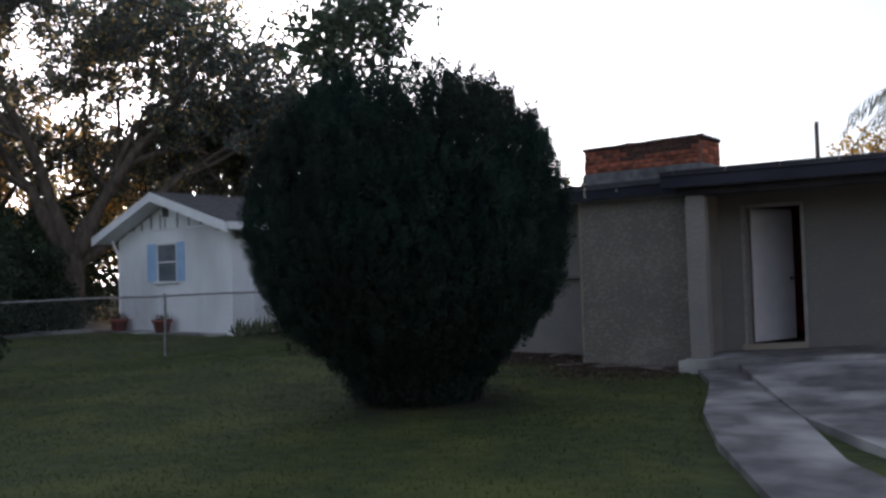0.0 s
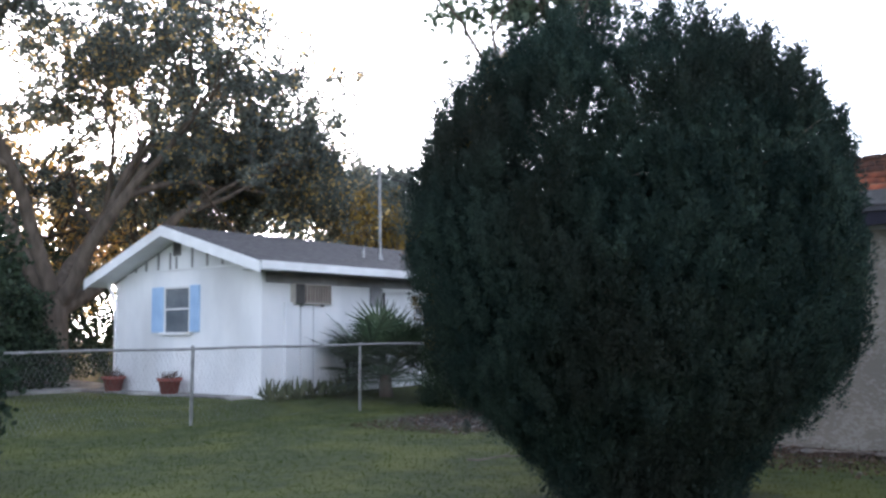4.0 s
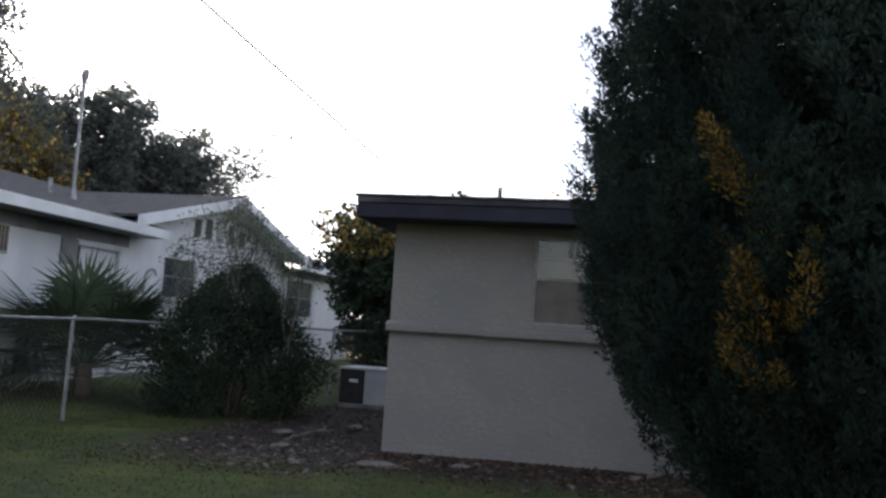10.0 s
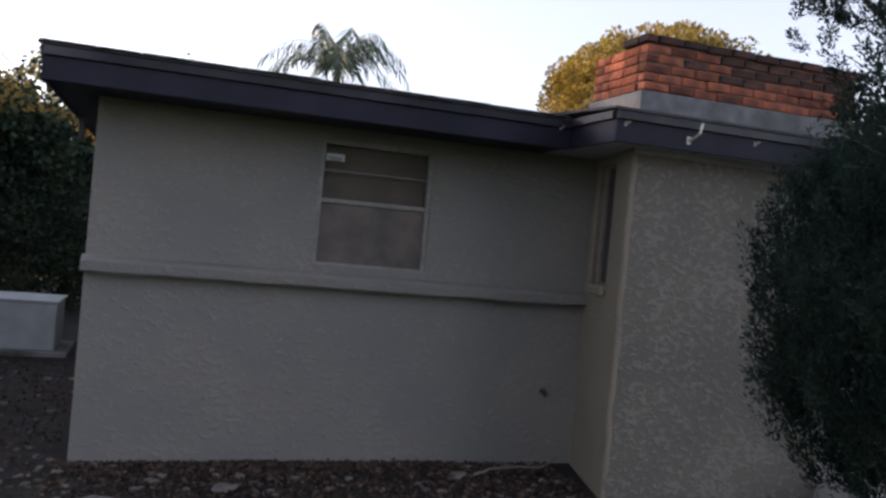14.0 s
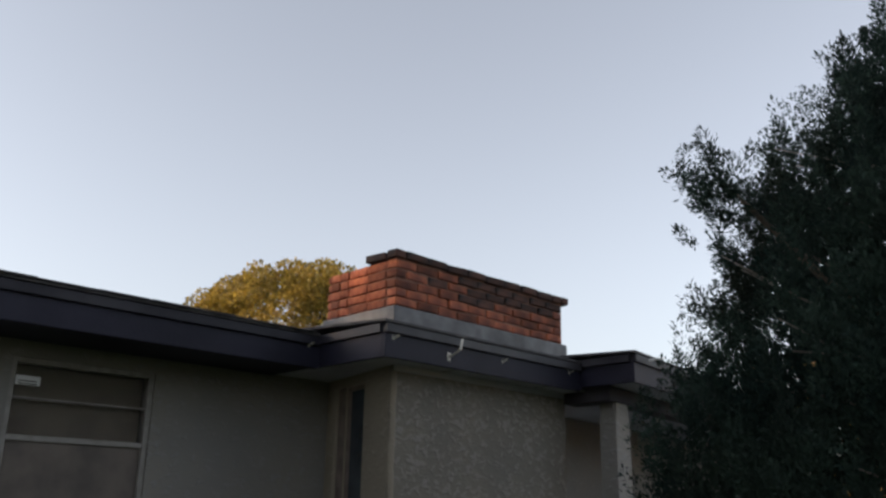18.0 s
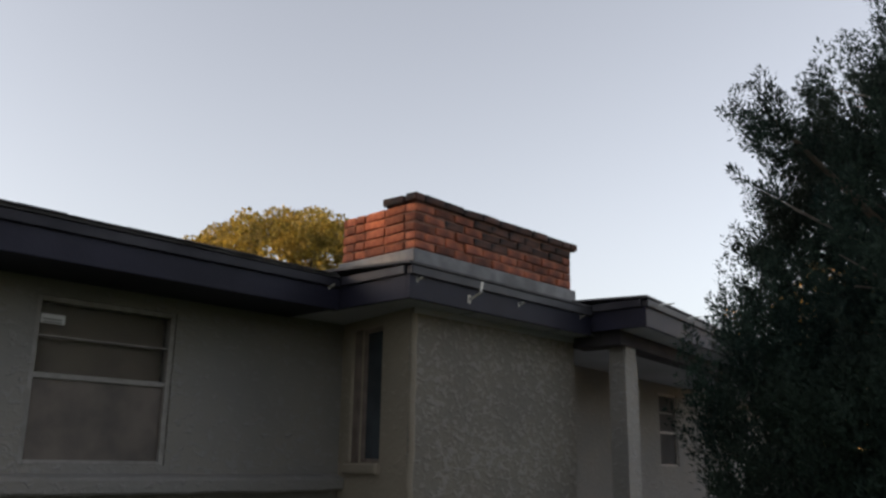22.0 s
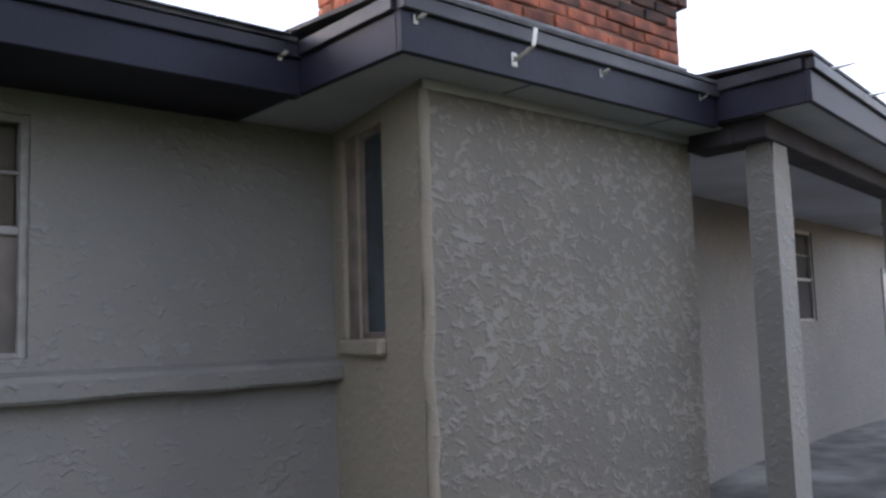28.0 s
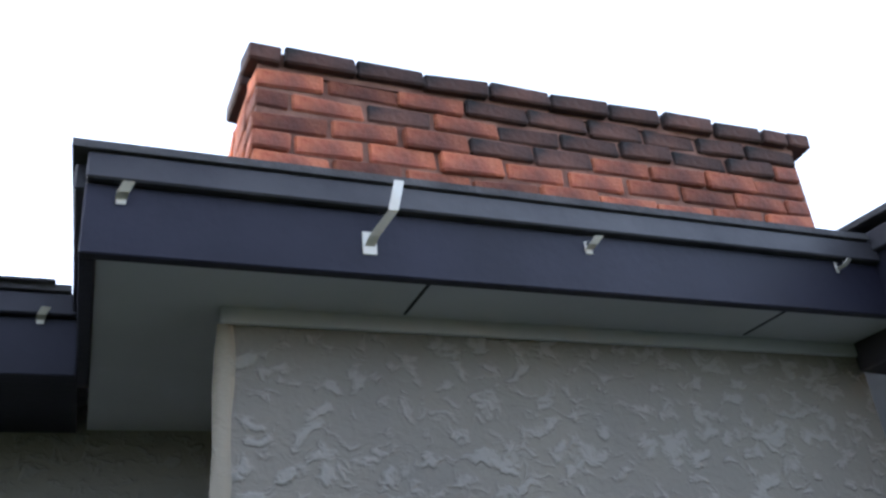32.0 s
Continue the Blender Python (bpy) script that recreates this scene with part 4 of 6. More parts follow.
# battens in the gable and a louvred vent
for x, lo, hi in ((-13.9, 2.84, 2.94), (-13.5, 2.84, 3.08), (-13.05, 2.84, 3.24), (-12.62, 2.84, 3.2), (-12.4, 2.84, 3.1), (-11.85, 2.84, 3.42), (-11.35, 2.84, 3.24), (-10.85, 2.84, 3.06), (-10.35, 2.80, 2.9)):
    board("batten", (x - 0.02, x + 0.02, NY - 0.03, NY, lo, hi), GALV, white, "thin shadowed siding batten", 0)
board("siding_drip", (-14.5, -9.8, NY - 0.022, NY, 2.79, 2.82), WHITE_TRIM, white, edge=0.003)
vent = new("gable_vent")
vent.parent = white
board("vent_back", (-12.52, -12.26, NY - 0.012, NY, 3.12, 3.5), PIPE, vent, edge=0)
for k in range(6):
    board("louvre", (-12.51, -12.27, NY - 0.04, NY - 0.013, 3.14 + k * 0.06, 3.155 + k * 0.06), GALV, vent, edge=0)
for y, tall in ((8.0, 0.36), (8.5, 0.42), (9.6, 0.42), (10.15, 0.34)):
    slot = board("gable_slot", (NX, NX + 0.018, y - 0.13, y + 0.13, 2.92, 2.92 + tall), PIPE, white, "dark gable vent slot", 0)
louvre_vent = new("gable_vent")
louvre_vent.parent = white
board("vent_back", (NX, NX + 0.012, 8.85, 9.25, 2.94, 3.42), GALV, louvre_vent, edge=0)
for k in range(8):
    board("louvre", (NX + 0.012, NX + 0.045, 8.86, 9.24, 2.95 + k * 0.058, 2.972 + k * 0.058), WHITE_TRIM, louvre_vent, edge=0)
# roofs
RIDGE = -12.2
for y0, y1, x, z in ((-0.06, 5.85, -9.08, 2.74), (5.85, 12.5, NX - 0.06, 2.932), (12.5, 19.5, -9.08, 2.74)):
    slope(white, (x, y0, z), (RIDGE, y0, 3.68), (RIDGE, y1, 3.68), (x, y1, z), SHINGLE, label="dark grey shingle roof slope")
slope(white, (RIDGE, -0.06, 3.68), (-15.1, -0.06, 2.68), (-15.1, 19.5, 2.68), (RIDGE, 19.5, 3.68), SHINGLE, label="dark grey shingle roof slope")
for end in (PEAK_Y - 4.15, PEAK_Y + 4.0):
    slope(white, (-9.05, end, cross_z(end)), (-9.05, PEAK_Y, PEAK_Z), (-12.95, PEAK_Y, PEAK_Z), (-12.95, end, cross_z(end)), SHINGLE, label="dark grey shingle roof slope")
    slope(white, (-9.06, end, cross_z(end) - 0.15), (-9.06, PEAK_Y, PEAK_Z - 0.15), (NX, PEAK_Y, PEAK_Z - 0.15), (NX, end, cross_z(end) - 0.15), WHITE_TRIM, "gable_soffit", 0.012)
    bm = bmesh.new()
    ring = [(end, cross_z(end) - 0.17), (PEAK_Y, PEAK_Z - 0.17), (PEAK_Y, PEAK_Z + 0.03), (end, cross_z(end) + 0.03)]
    front = [bm.verts.new((-9.005, y, z)) for y, z in ring]
    back = [bm.verts.new((-9.049, y, z)) for y, z in ring]
    bm.faces.new(front)
    bm.faces.new(back[::-1])
    for i in range(4):
        j = (i + 1) % 4
        bm.faces.new((front[j], front[i], back[i], back[j]))
    bmesh.ops.recalc_face_normals(bm, faces=bm.faces)
    part("rake_board", bm, WHITE_TRIM, white, "white painted rake board")


def rake(x0, z0, x1, z1, y, parent, deep=0.19):
    bm = bmesh.new()
    pts = [(x0, z0 - deep), (x1, z1 - deep), (x1, z1 + 0.03), (x0, z0 + 0.03)]
    f = [bm.verts.new((x, y, z)) for x, z in pts]
    b = [bm.verts.new((x, y + 0.04, z)) for x, z in pts]
    bm.faces.new(f)
    bm.faces.new(b[::-1])
    for i in range(4):
        j = (i + 1) % 4
        bm.faces.new((f[j], f[i], b[i], b[j]))
    bmesh.ops.recalc_face_normals(bm, faces=bm.faces)
    return part("rake_board", bm, WHITE_TRIM, parent, "white painted rake board")


rake(-15.1, 2.68, RIDGE, 3.68, -0.105, white)
rake(RIDGE + 0.001, 3.68, -9.08, 2.74, -0.105, white)
for y0, y1 in ((-0.06, 5.8), (12.55, 19.5)):
    board("eave_board", (-9.08, -9.04, y0, y1, 2.62, 2.785), WHITE_TRIM, white, "long white eave board", 0.004)
    board("eave_soffit", (NX, -9.08, y0 + 0.06, y1, 2.63, 2.645), FRIEZE, white, "dark grey eave soffit", 0)
# dark grey panels between the wall head and the eave
board("frieze_panel", (NX, NX + 0.014, 0.56, 5.5, 2.42, 2.628), FRIEZE, white, "dark grey frieze panel", 0.003)
board("frieze_panel", (NX, NX + 0.014, 12.9, 18.5, 2.46, 2.628), FRIEZE, white, "dark grey frieze panel", 0.003)
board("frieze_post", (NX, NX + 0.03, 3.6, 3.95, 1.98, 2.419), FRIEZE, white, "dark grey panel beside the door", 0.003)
# soffit under the front gable overhang
slope(white, (-9.1, -0.06, 2.60), (RIDGE, -0.06, 3.53), (RIDGE, NY, 3.53), (-9.1, NY, 2.60), WHITE_TRIM, "gable_soffit", 0.012)
slope(white, (RIDGE, -0.06, 3.53), (-15.0, -0.06, 2.54), (-15.0, NY, 2.54), (RIDGE, NY, 3.53), WHITE_TRIM, "gable_soffit", 0.012)


def house_window(parent, x0, x1, y, z0, z1, shutters=False):
    w = new("window")
    w.parent = parent
    for nm, d in (("jamb", (x0, x0 + 0.05, y - 0.035, y, z0, z1)), ("jamb", (x1 - 0.05, x1, y - 0.035, y, z0, z1)), ("head", (x0 + 0.05, x1 - 0.05, y - 0.035, y, z1 - 0.05, z1)), ("rail", (x0 + 0.05, x1 - 0.05, y - 0.03, y, (z0 + z1) / 2 - 0.02, (z0 + z1) / 2 + 0.02)), ("sill", (x0 - 0.1, x1 + 0.05, y - 0.09, y, z0 - 0.06, z0))):
        board(nm, d, WHITE_TRIM, w, edge=0.004)
    board("pane", (x0 + 0.05, x1 - 0.05, y - 0.018, y - 0.012, (z0 + z1) / 2 + 0.02, z1 - 0.05), PANE_GREY, w, "grey reflecting pane", 0)
    board("pane", (x0 + 0.05, x1 - 0.05, y - 0.012, y - 0.006, z0, (z0 + z1) / 2 - 0.02), PANE_GREY, w, "grey reflecting pane", 0)
    if shutters:
        for a, b in ((x0 - 0.43, x0 - 0.005), (x1 + 0.005, x1 + 0.30)):
            s = board("shutter", (a, b, y - 0.045, y, z0 + 0.0, z1 + 0.0), BLUE_PAINT, w, "pale blue louvred shutter", 0.004)
            for k in range(14):
                zz = z0 + 0.06 + k * (z1 - z0 - 0.12) / 14
                board("slat", (a + 0.04, b - 0.04, y - 0.052, y - 0.0455, zz, zz + 0.045), BLUE_PAINT, s, edge=0.002)
    return w


def side_window(parent, y0, y1, z0, z1, lights):
    """A dark window in the long side wall, with a jutting sill."""
    w = new("window")
    w.parent = parent
    for nm, d in (("jamb", (NX - 0.06, NX - 0.01, y0, y0 + 0.05, z0, z1)), ("jamb", (NX - 0.06, NX - 0.01, y1 - 0.05, y1, z0, z1)), ("head", (NX - 0.06, NX - 0.01, y0 + 0.05, y1 - 0.05, z1 - 0.05, z1)), ("sill", (NX - 0.06, NX + 0.07, y0 - 0.08, y1 + 0.08, z0 - 0.07, z0))):
        board(nm, d, WHITE_TRIM, w, edge=0.004)
    step = (y1 - y0 - 0.1) / lights
    for k in range(lights):
        a = y0 + 0.05 + k * step
        board("pane", (NX - 0.045, NX - 0.04, a, a + step - 0.03, z0, z1 - 0.05), DARK_GLASS, w, "dark reflecting pane", 0)
        if k:
            board("mullion", (NX - 0.055, NX - 0.02, a - 0.03, a, z0, z1 - 0.05), GALV, w, edge=0.003)
    board("rail", (NX - 0.039, NX - 0.02, y0 + 0.05, y1 - 0.05, (z0 + z1) / 2 - 0.015, (z0 + z1) / 2 + 0.015), GALV, w, edge=0.003)


PANE_GREY = surface("grey_pane", [(0.12, 0.14, 0.16), (0.2, 0.22, 0.24)], 2, 0.15)
house_window(white, -12.80, -11.88, NY, 1.48, 2.46, True)
side_window(white, 6.77, 8.15, 1.62, 2.43, 1)
side_window(white, 13.2, 15.3, 1.42, 2.43, 2)
# side door, a plumbing chase and a hooked vent pipe
sd = new("door")
sd.parent = white
board("frame_post", (NX - 0.01, NX + 0.03, 3.94, 4.02, 0.05, 2.4), GALV, sd, edge=0.003)
board("frame_post", (NX - 0.01, NX + 0.03, 5.23, 5.31, 0.05, 2.4), WHITE_TRIM, sd, edge=0.003)
board("lintel", (NX - 0.01, NX + 0.03, 4.02, 5.23, 2.32, 2.4), WHITE_TRIM, sd, edge=0.003)
board("panel", (NX - 0.1, NX - 0.06, 4.2, 5.24, 0.07, 2.34), WHITE_TRIM, sd, "white side door", 0.004)
board("panel", (NX - 0.1, NX - 0.06, 4.0, 4.2, 0.07, 2.34), DARK_ROOM, sd, edge=0)
for a, b in ((1.03, 1.42), (1.45, 1.78), (1.81, 2.22)):
    board("chase_board", (NX, NX + 0.07, a, b, -0.05, 2.04), WHITE_WALL, white, "white boxed pipe chase with drip stains", 0.006)
tube_part("vent_hook", [[((-9.62, 6.05, 1.45), 0.02), ((-9.6, 6.05, 1.98), 0.02), ((-9.57, 6.08, 2.06), 0.02), ((-9.54, 6.16, 2.1), 0.02), ((-9.52, 6.25, 2.06), 0.02), ((-9.52, 6.27, 1.98), 0.02)]], GALV, white, "small hooked vent pipe")
tube_part("roof_vent", [[((-10.4, 4.2, 2.9), 0.045), ((-10.4, 4.2, 3.42), 0.045)]], GALV, white, "short grey roof vent pipe")
tube_part("downpipe", [[((-14.75, 0.3, 2.62), 0.035), ((-14.72, 0.38, 2.4), 0.035), ((-14.62, 0.43, 2.2), 0.035), ((-14.62, 0.43, 0.1), 0.035)]], WHITE_TRIM, white, "white downpipe at the corner")
board("gravel_board", (-15.2, -9.9, NY - 0.5, NY, -0.1, 0.21), CONCRETE, white, "pale concrete strip along the wall foot", 0.01)

ac = thing("window_air_conditioner", "beige through-wall air conditioner with a slatted metal face", "air conditioner", at=(NX, 1.72, 2.21))
board("case", (-0.05, 0.16, -0.5, 0.52, -0.21, 0.21), surface("beige_case", [(0.4, 0.37, 0.33), (0.48, 0.45, 0.4)], 6, 0.6), ac, "weathered beige case", 0.012)
for k in range(10):
    board("fin", (0.16, 0.178, -0.24 + k * 0.075, -0.205 + k * 0.075, -0.17, 0.18), SLAT_BROWN, ac, edge=0)
board("side_grille", (0.161, 0.172, -0.5, -0.26, -0.2, 0.2), PIPE, ac, "dark side grille", 0)
for y in (-0.3, 0.3):
    board("support", (0.0, 0.15, y - 0.015, y + 0.015, -0.25, -0.21), GALV, ac, edge=0)

mast = thing("service_mast", "grey metal electric service mast through the roof", "mast", at=(-10.33, 4.73, 2.9))
tube_part("pipe", [[((0, 0, -0.3), 0.035), ((0, 0, 2.35), 0.035)]], GALV, mast)
tube_part("weatherhead", [[((0, 0, 2.33), 0.05), ((0, 0, 2.42), 0.07), ((0.02, 0, 2.5), 0.06), ((0.05, 0, 2.53), 0.02)]], GALV, mast, "rounded grey weatherhead")
tube_part("flashing_cone", [[((0, 0, 0.1), 0.1), ((0, 0, 0.45), 0.045)]], GALV, mast)
tube_part("wire_loop", [[((0.05, 0, 2.42), 0.008), ((-0.12, 0.05, 2.3), 0.008), ((-0.16, 0.05, 2.1), 0.008), ((-0.05, 0.05, 1.95), 0.008), ((0.04, 0.05, 2.05), 0.008)]], CABLE, mast, sides=5)


def hanging(a, b, sag, n=24):
    a, b = np.array(a), np.array(b)
    return [(a + (b - a) * s - np.array((0, 0, sag * 4 * s * (1 - s))), 0.019) for s in np.linspace(0, 1, n)]


pole = thing("utility_pole", "weathered wooden utility pole", "utility pole", "poles behind the houses", at=(-7.7, 40.0, 0))
tube_part("shaft", [[((0, 0, -0.2), 0.17), ((0, 0, 9.5), 0.12)]], WOOD_POLE, pole)
tube_part("pole_cap", [[((0, 0, 9.49), 0.15), ((0, 0, 9.6), 0.14)]], GALV, pole)
copy_thing(pole, pose(-9.2, -34.0, 0))
cable = thing("overhead_cable", "black overhead cable strung above the fence line", "cable", "overhead cables")
tube_part("strand", [hanging((-9.15, -33.9, 8.75), (-7.75, 39.9, 5.35), 0.2)], CABLE, cable, sides=5)
cable = thing("overhead_cable", "twisted service cable from mast to pole", "cable", "overhead cables")
tube_part("strand", [hanging((-10.3, 4.75, 5.2), (-7.75, 39.9, 6.6), 0.9)], CABLE, cable, sides=5)

# ---- chain-link fence ----
fence = thing("chain_link_fence", "galvanised chain-link fence with a pipe top rail", "fence")
F0, F1 = Vector((-8.8, -7.0, 0)), Vector((-6.0, 9.0, 0))
for s in (0.0895, 0.29, 0.492, 0.69, 0.89):
    p = F0.lerp(F1, s)
    tube_part("fence_post", [[((p.x - 0.03, p.y, -0.1), 0.026), ((p.x + random.uniform(-0.02, 0.02), p.y, 1.2), 0.026)]], GALV, fence)
    tube_part("post_cap", [[((p.x, p.y, 1.195), 0.032), ((p.x, p.y, 1.235), 0.02)]], GALV, fence)
tube_part("top_rail", [[(F0.lerp(F1, s) + Vector((0, 0, 1.185 + 0.006 * math.sin(40 * s))), 0.021) for s in np.linspace(0, 1, 30)]], GALV, fence)
way = (F1 - F0)
length = way.length
way.normalize()
verts, quads = [], []
pitch = 0.07
for k in range(int(length / pitch) + 18):
    for sign in (1, -1):
        base = k * pitch
        last = None
        for j in range(17):
            s = base + sign * j * 0.035
            if 0 <= s <= length:
                p = F0 + way * s + Vector((0, 0, 0.03 + j * 0.0705))
                if last is not None:
                    i = len(verts)
                    verts += [last + way * -0.0016, last + way * 0.0016, p + way * 0.0016, p + way * -0.0016]
                    quads.append((i, i + 1, i + 2, i + 3))
                last = p
            else:
                last = None
mesh = arrays("wire_mesh", np.array([tuple(v) for v in verts]), quads, GALV_WIRE, fence, "diamond wire mesh")
mesh["kind"] = "stuff"


# ---- plants ----
def crown_points(rng, n, radius_of, z0, z1, lumps=7.0, shell=0.28):
    """Places and outward directions spread over a lumpy closed shape."""
    z = rng.uniform(z0, z1, n * 2)
    r = np.array([radius_of(v) for v in z])
    keep = rng.uniform(0, r.max(), len(z)) < r + 0.25
    z, r = z[keep][:n], r[keep][:n]
    a = rng.uniform(0, 2 * math.pi, len(z))
    lump = np.array([noise.noise((math.cos(q) * lumps * 0.35, math.sin(q) * lumps * 0.35, w * 0.9)) for q, w in zip(a, z)])
    deep = 1 - shell * rng.beta(1.0, 3.0, len(z))
    rad = r * deep * (1 + 0.10 * lump)
    place = np.stack([np.cos(a) * rad, np.sin(a) * rad, z], 1)
    out = np.stack([np.cos(a), np.sin(a), np.zeros(len(z))], 1)
    return place, out, z


def plumes(rng, tufts, axis, per, tall, thick, blade, wide, outward=None):
    """Feathery upright plumes: many short blades set round an axis, broad side out."""
    n = len(tufts)
    up = axis / (np.linalg.norm(axis, axis=1)[:, None] + 1e-9)
    size = rng.uniform(0.6, 1.25, n)
    s = rng.beta(1.2, 1.3, (n, per))
    round_ = rng.normal(size=(n, per, 3))
    round_ /= np.linalg.norm(round_, axis=2)[:, :, None] + 1e-9
    fat = (thick * size)[:, None] * np.sin(np.pi * np.clip(0.12 + 0.85 * s, 0, 1)) * rng.uniform(0.4, 1.0, (n, per))
    base = tufts[:, None, :] + up[:, None, :] * (s * (tall * size)[:, None])[:, :, None] + round_ * fat[:, :, None]
    way = up[:, None, :] * 0.9 + round_ * 0.75 + rng.normal(size=(n, per, 3)) * 0.25
    count = n * per
    face = round_ if outward is None else round_ * 0.75 + outward[:, None, :] * 0.6
    return kites(rng, base.reshape(-1, 3), way.reshape(-1, 3), rng.uniform(blade * 0.6, blade * 1.3, count), rng.uniform(wide * 0.7, wide * 1.3, count), False, face.reshape(-1, 3))


BUSH_Z = [0.02, 0.3, 0.62, 0.95, 1.3, 1.75, 2.3, 2.75, 3.08, 3.34, 3.52, 3.66]
BUSH_R = [0.66, 0.82, 1.1, 1.5, 1.7, 1.8, 1.78, 1.66, 1.46, 1.18, 0.86, 0.35]


def bush_radius(a, z):
    """How far the juniper reaches at a bearing and a height: longer than wide, waning on the west, with a lobe towards the house."""
    r = np.interp(z, BUSH_Z, BUSH_R)
    turn = a % (2 * math.pi)
    r = r / np.sqrt((np.cos(a) / 0.92) ** 2 + (np.sin(a) / 1.14) ** 2)
    r = r * (1 - np.exp(-((turn - 2.75) / 0.42) ** 2) * np.interp(z, [0.1, 0.8, 1.3, 1.9, 2.4, 3.0, 3.5], [0.4, 0.16, -0.03, -0.04, 0.04, 0.09, 0.08]))
    r = r + np.exp(-((turn - 2.08) / 0.28) ** 2) * np.interp(z, [0.7, 1.2, 1.75, 2.05, 2.4, 3.1], [0, 0.3, 0.28, 0.06, -0.08, -0.08])
    r = r * (1 + (0.05 * np.exp(-((turn - 4.2) / 0.16) ** 2) - 0.06 * np.exp(-((turn - 3.87) / 0.1) ** 2)) * np.interp(z, [1.9, 2.3], [1, 0]))
    return r * (1 + 0.07 * np.exp(-((turn - 3.65) / 0.25) ** 2) * np.interp(z, [2.0, 2.5, 3.3, 3.5], [0, 1, 1, 0]))


def juniper():
    rng = np.random.default_rng(11)
    bush = thing("juniper_bush", "huge rounded dark green juniper with soft upright sprays", "bush", at=(0.34, -4.26, 0))

    def shell(n, z0, z1, least, scale):
        """Places spread evenly over the outer shape, at least so far apart."""
        got = np.zeros((0, 3))
        outs = np.zeros((0, 3))
        for _ in range(60):
            z = rng.uniform(z0, z1, 400)
            a = rng.uniform(0, 2 * math.pi, 400)
            r = bush_radius(a, z)
            pick = rng.uniform(0, 1.9, 400) < r + 0.35
            z, a, r = z[pick], a[pick], r[pick] * scale
            for q in np.stack([np.cos(a) * r, np.sin(a) * r, z, a], 1):
                if len(got) < n and (len(got) == 0 or np.min(((got - q[:3]) ** 2).sum(1)) > least * least):
                    got = np.vstack([got, q[:3]])
                    lift = np.interp(q[2], [0.2, 1.2, 2.4, 3.2, 3.6], [-0.35, 0.0, 0.25, 0.8, 1.6])
                    outs = np.vstack([outs, (math.cos(q[3]), math.sin(q[3]), lift)])
        return got, outs / np.linalg.norm(outs, axis=1)[:, None]

    # upright sprays, each a flame of many plumes, with dark gaps between
    heads, out = shell(950, 0.12, 3.62, 0.14, 0.95)
    sag = np.array([noise.noise((p[0] * 1.9, p[1] * 1.9, p[2] * 1.1 + 7)) for p in heads])
    heads[:, :2] *= (1 + 0.07 * sag)[:, None]
    thin = np.array([noise.noise(tuple(p * 2.1)) for p in heads])
    keep = ~((thin > 0.5) & (heads[:, 2] > 2.3))
    heads, out = heads[keep], out[keep]
    per = 9
    tall = rng.uniform(0.30, 0.55, len(heads))
    wide = rng.uniform(0.075, 0.125, len(heads))
    lean = np.interp(heads[:, 2], [0.3, 1.5, 3.5], [0.55, 0.28, 0.12])
    flat = np.stack([out[:, 0], out[:, 1], np.zeros(len(out))], 1)
    axis = flat * lean[:, None] + np.array((0, 0, 1.0)) + rng.normal(size=heads.shape) * 0.13
    axis /= np.linalg.norm(axis, axis=1)[:, None]
    s = rng.beta(1.3, 1.5, (len(heads), per))
    ring = rng.normal(size=(len(heads), per, 3))
    ring /= np.linalg.norm(ring, axis=2)[:, :, None]
    spread = wide[:, None] * np.sin(np.pi * np.clip(0.2 + 0.78 * s, 0, 1)) * rng.uniform(0.3, 1.0, s.shape)
    tufts = (heads[:, None, :] - axis[:, None, :] * (tall * 0.55)[:, None, None] + axis[:, None, :] * (s * tall[:, None])[:, :, None] + ring * spread[:, :, None]).reshape(-1, 3)
    taxis = (axis[:, None, :] + ring * 0.28).reshape(-1, 3)
    tout = (out[:, None, :] * 0.8 + ring * 0.5).reshape(-1, 3)
    tufts[:, 2] = np.maximum(tufts[:, 2], 0.02)
    # the crown is open between two leaders, with sky behind
    def cleft(p):
        off = np.abs((p[:, 0] + 0.6) * 0.955 + (p[:, 1] - 0.16) * 0.296)
        ragged = np.array([noise.noise(tuple(q * 3.3)) for q in p])
        return (off < 0.08 + 0.24 * ragged) & (p[:, 2] > 2.0) & (p[:, 2] < 3.0)

    keep = ~cleft(tufts)
    tufts, taxis, tout = tufts[keep], taxis[keep], tout[keep]
    # a golden strip down the south-west side, low sunlight put into the foliage colour
    side = np.interp(tufts[:, 2], [1.0, 1.2, 1.4, 1.6, 1.8, 2.0], [3.94, 3.97, 3.98, 3.98, 3.97, 3.95])
    bearing = np.arctan2(tufts[:, 1], tufts[:, 0]) % (2 * math.pi)
    half = np.interp(tufts[:, 2], [1.1, 1.25, 1.45, 1.7, 2.0], [0.0, 0.08, 0.105, 0.06, 0.0]) * rng.uniform(0.0, 1.7, len(tufts))
    reach = np.hypot(tufts[:, 0], tufts[:, 1]) > 0.86 * bush_radius(bearing, tufts[:, 2])
    dry = (np.abs(bearing - side) < half) & reach & (rng.uniform(size=len(tufts)) < 0.62)
    tufts[dry, :2] *= 1.01
    dry |= (tufts[:, 2] > 2.55) & (bearing > 3.0) & (bearing < 4.3) & (rng.uniform(size=len(tufts)) < 0.04)
    # finer blades on the side that is passed close by
    near = ~dry & (tout[:, 0] < 0.35)
    far = ~dry & ~near
    v, q = plumes(rng, tufts[near], taxis[near], 105, 0.17, 0.05, 0.024, 0.0042, tout[near])
    v2, q2 = plumes(rng, tufts[far], taxis[far], 50, 0.17, 0.05, 0.04, 0.007, tout[far])
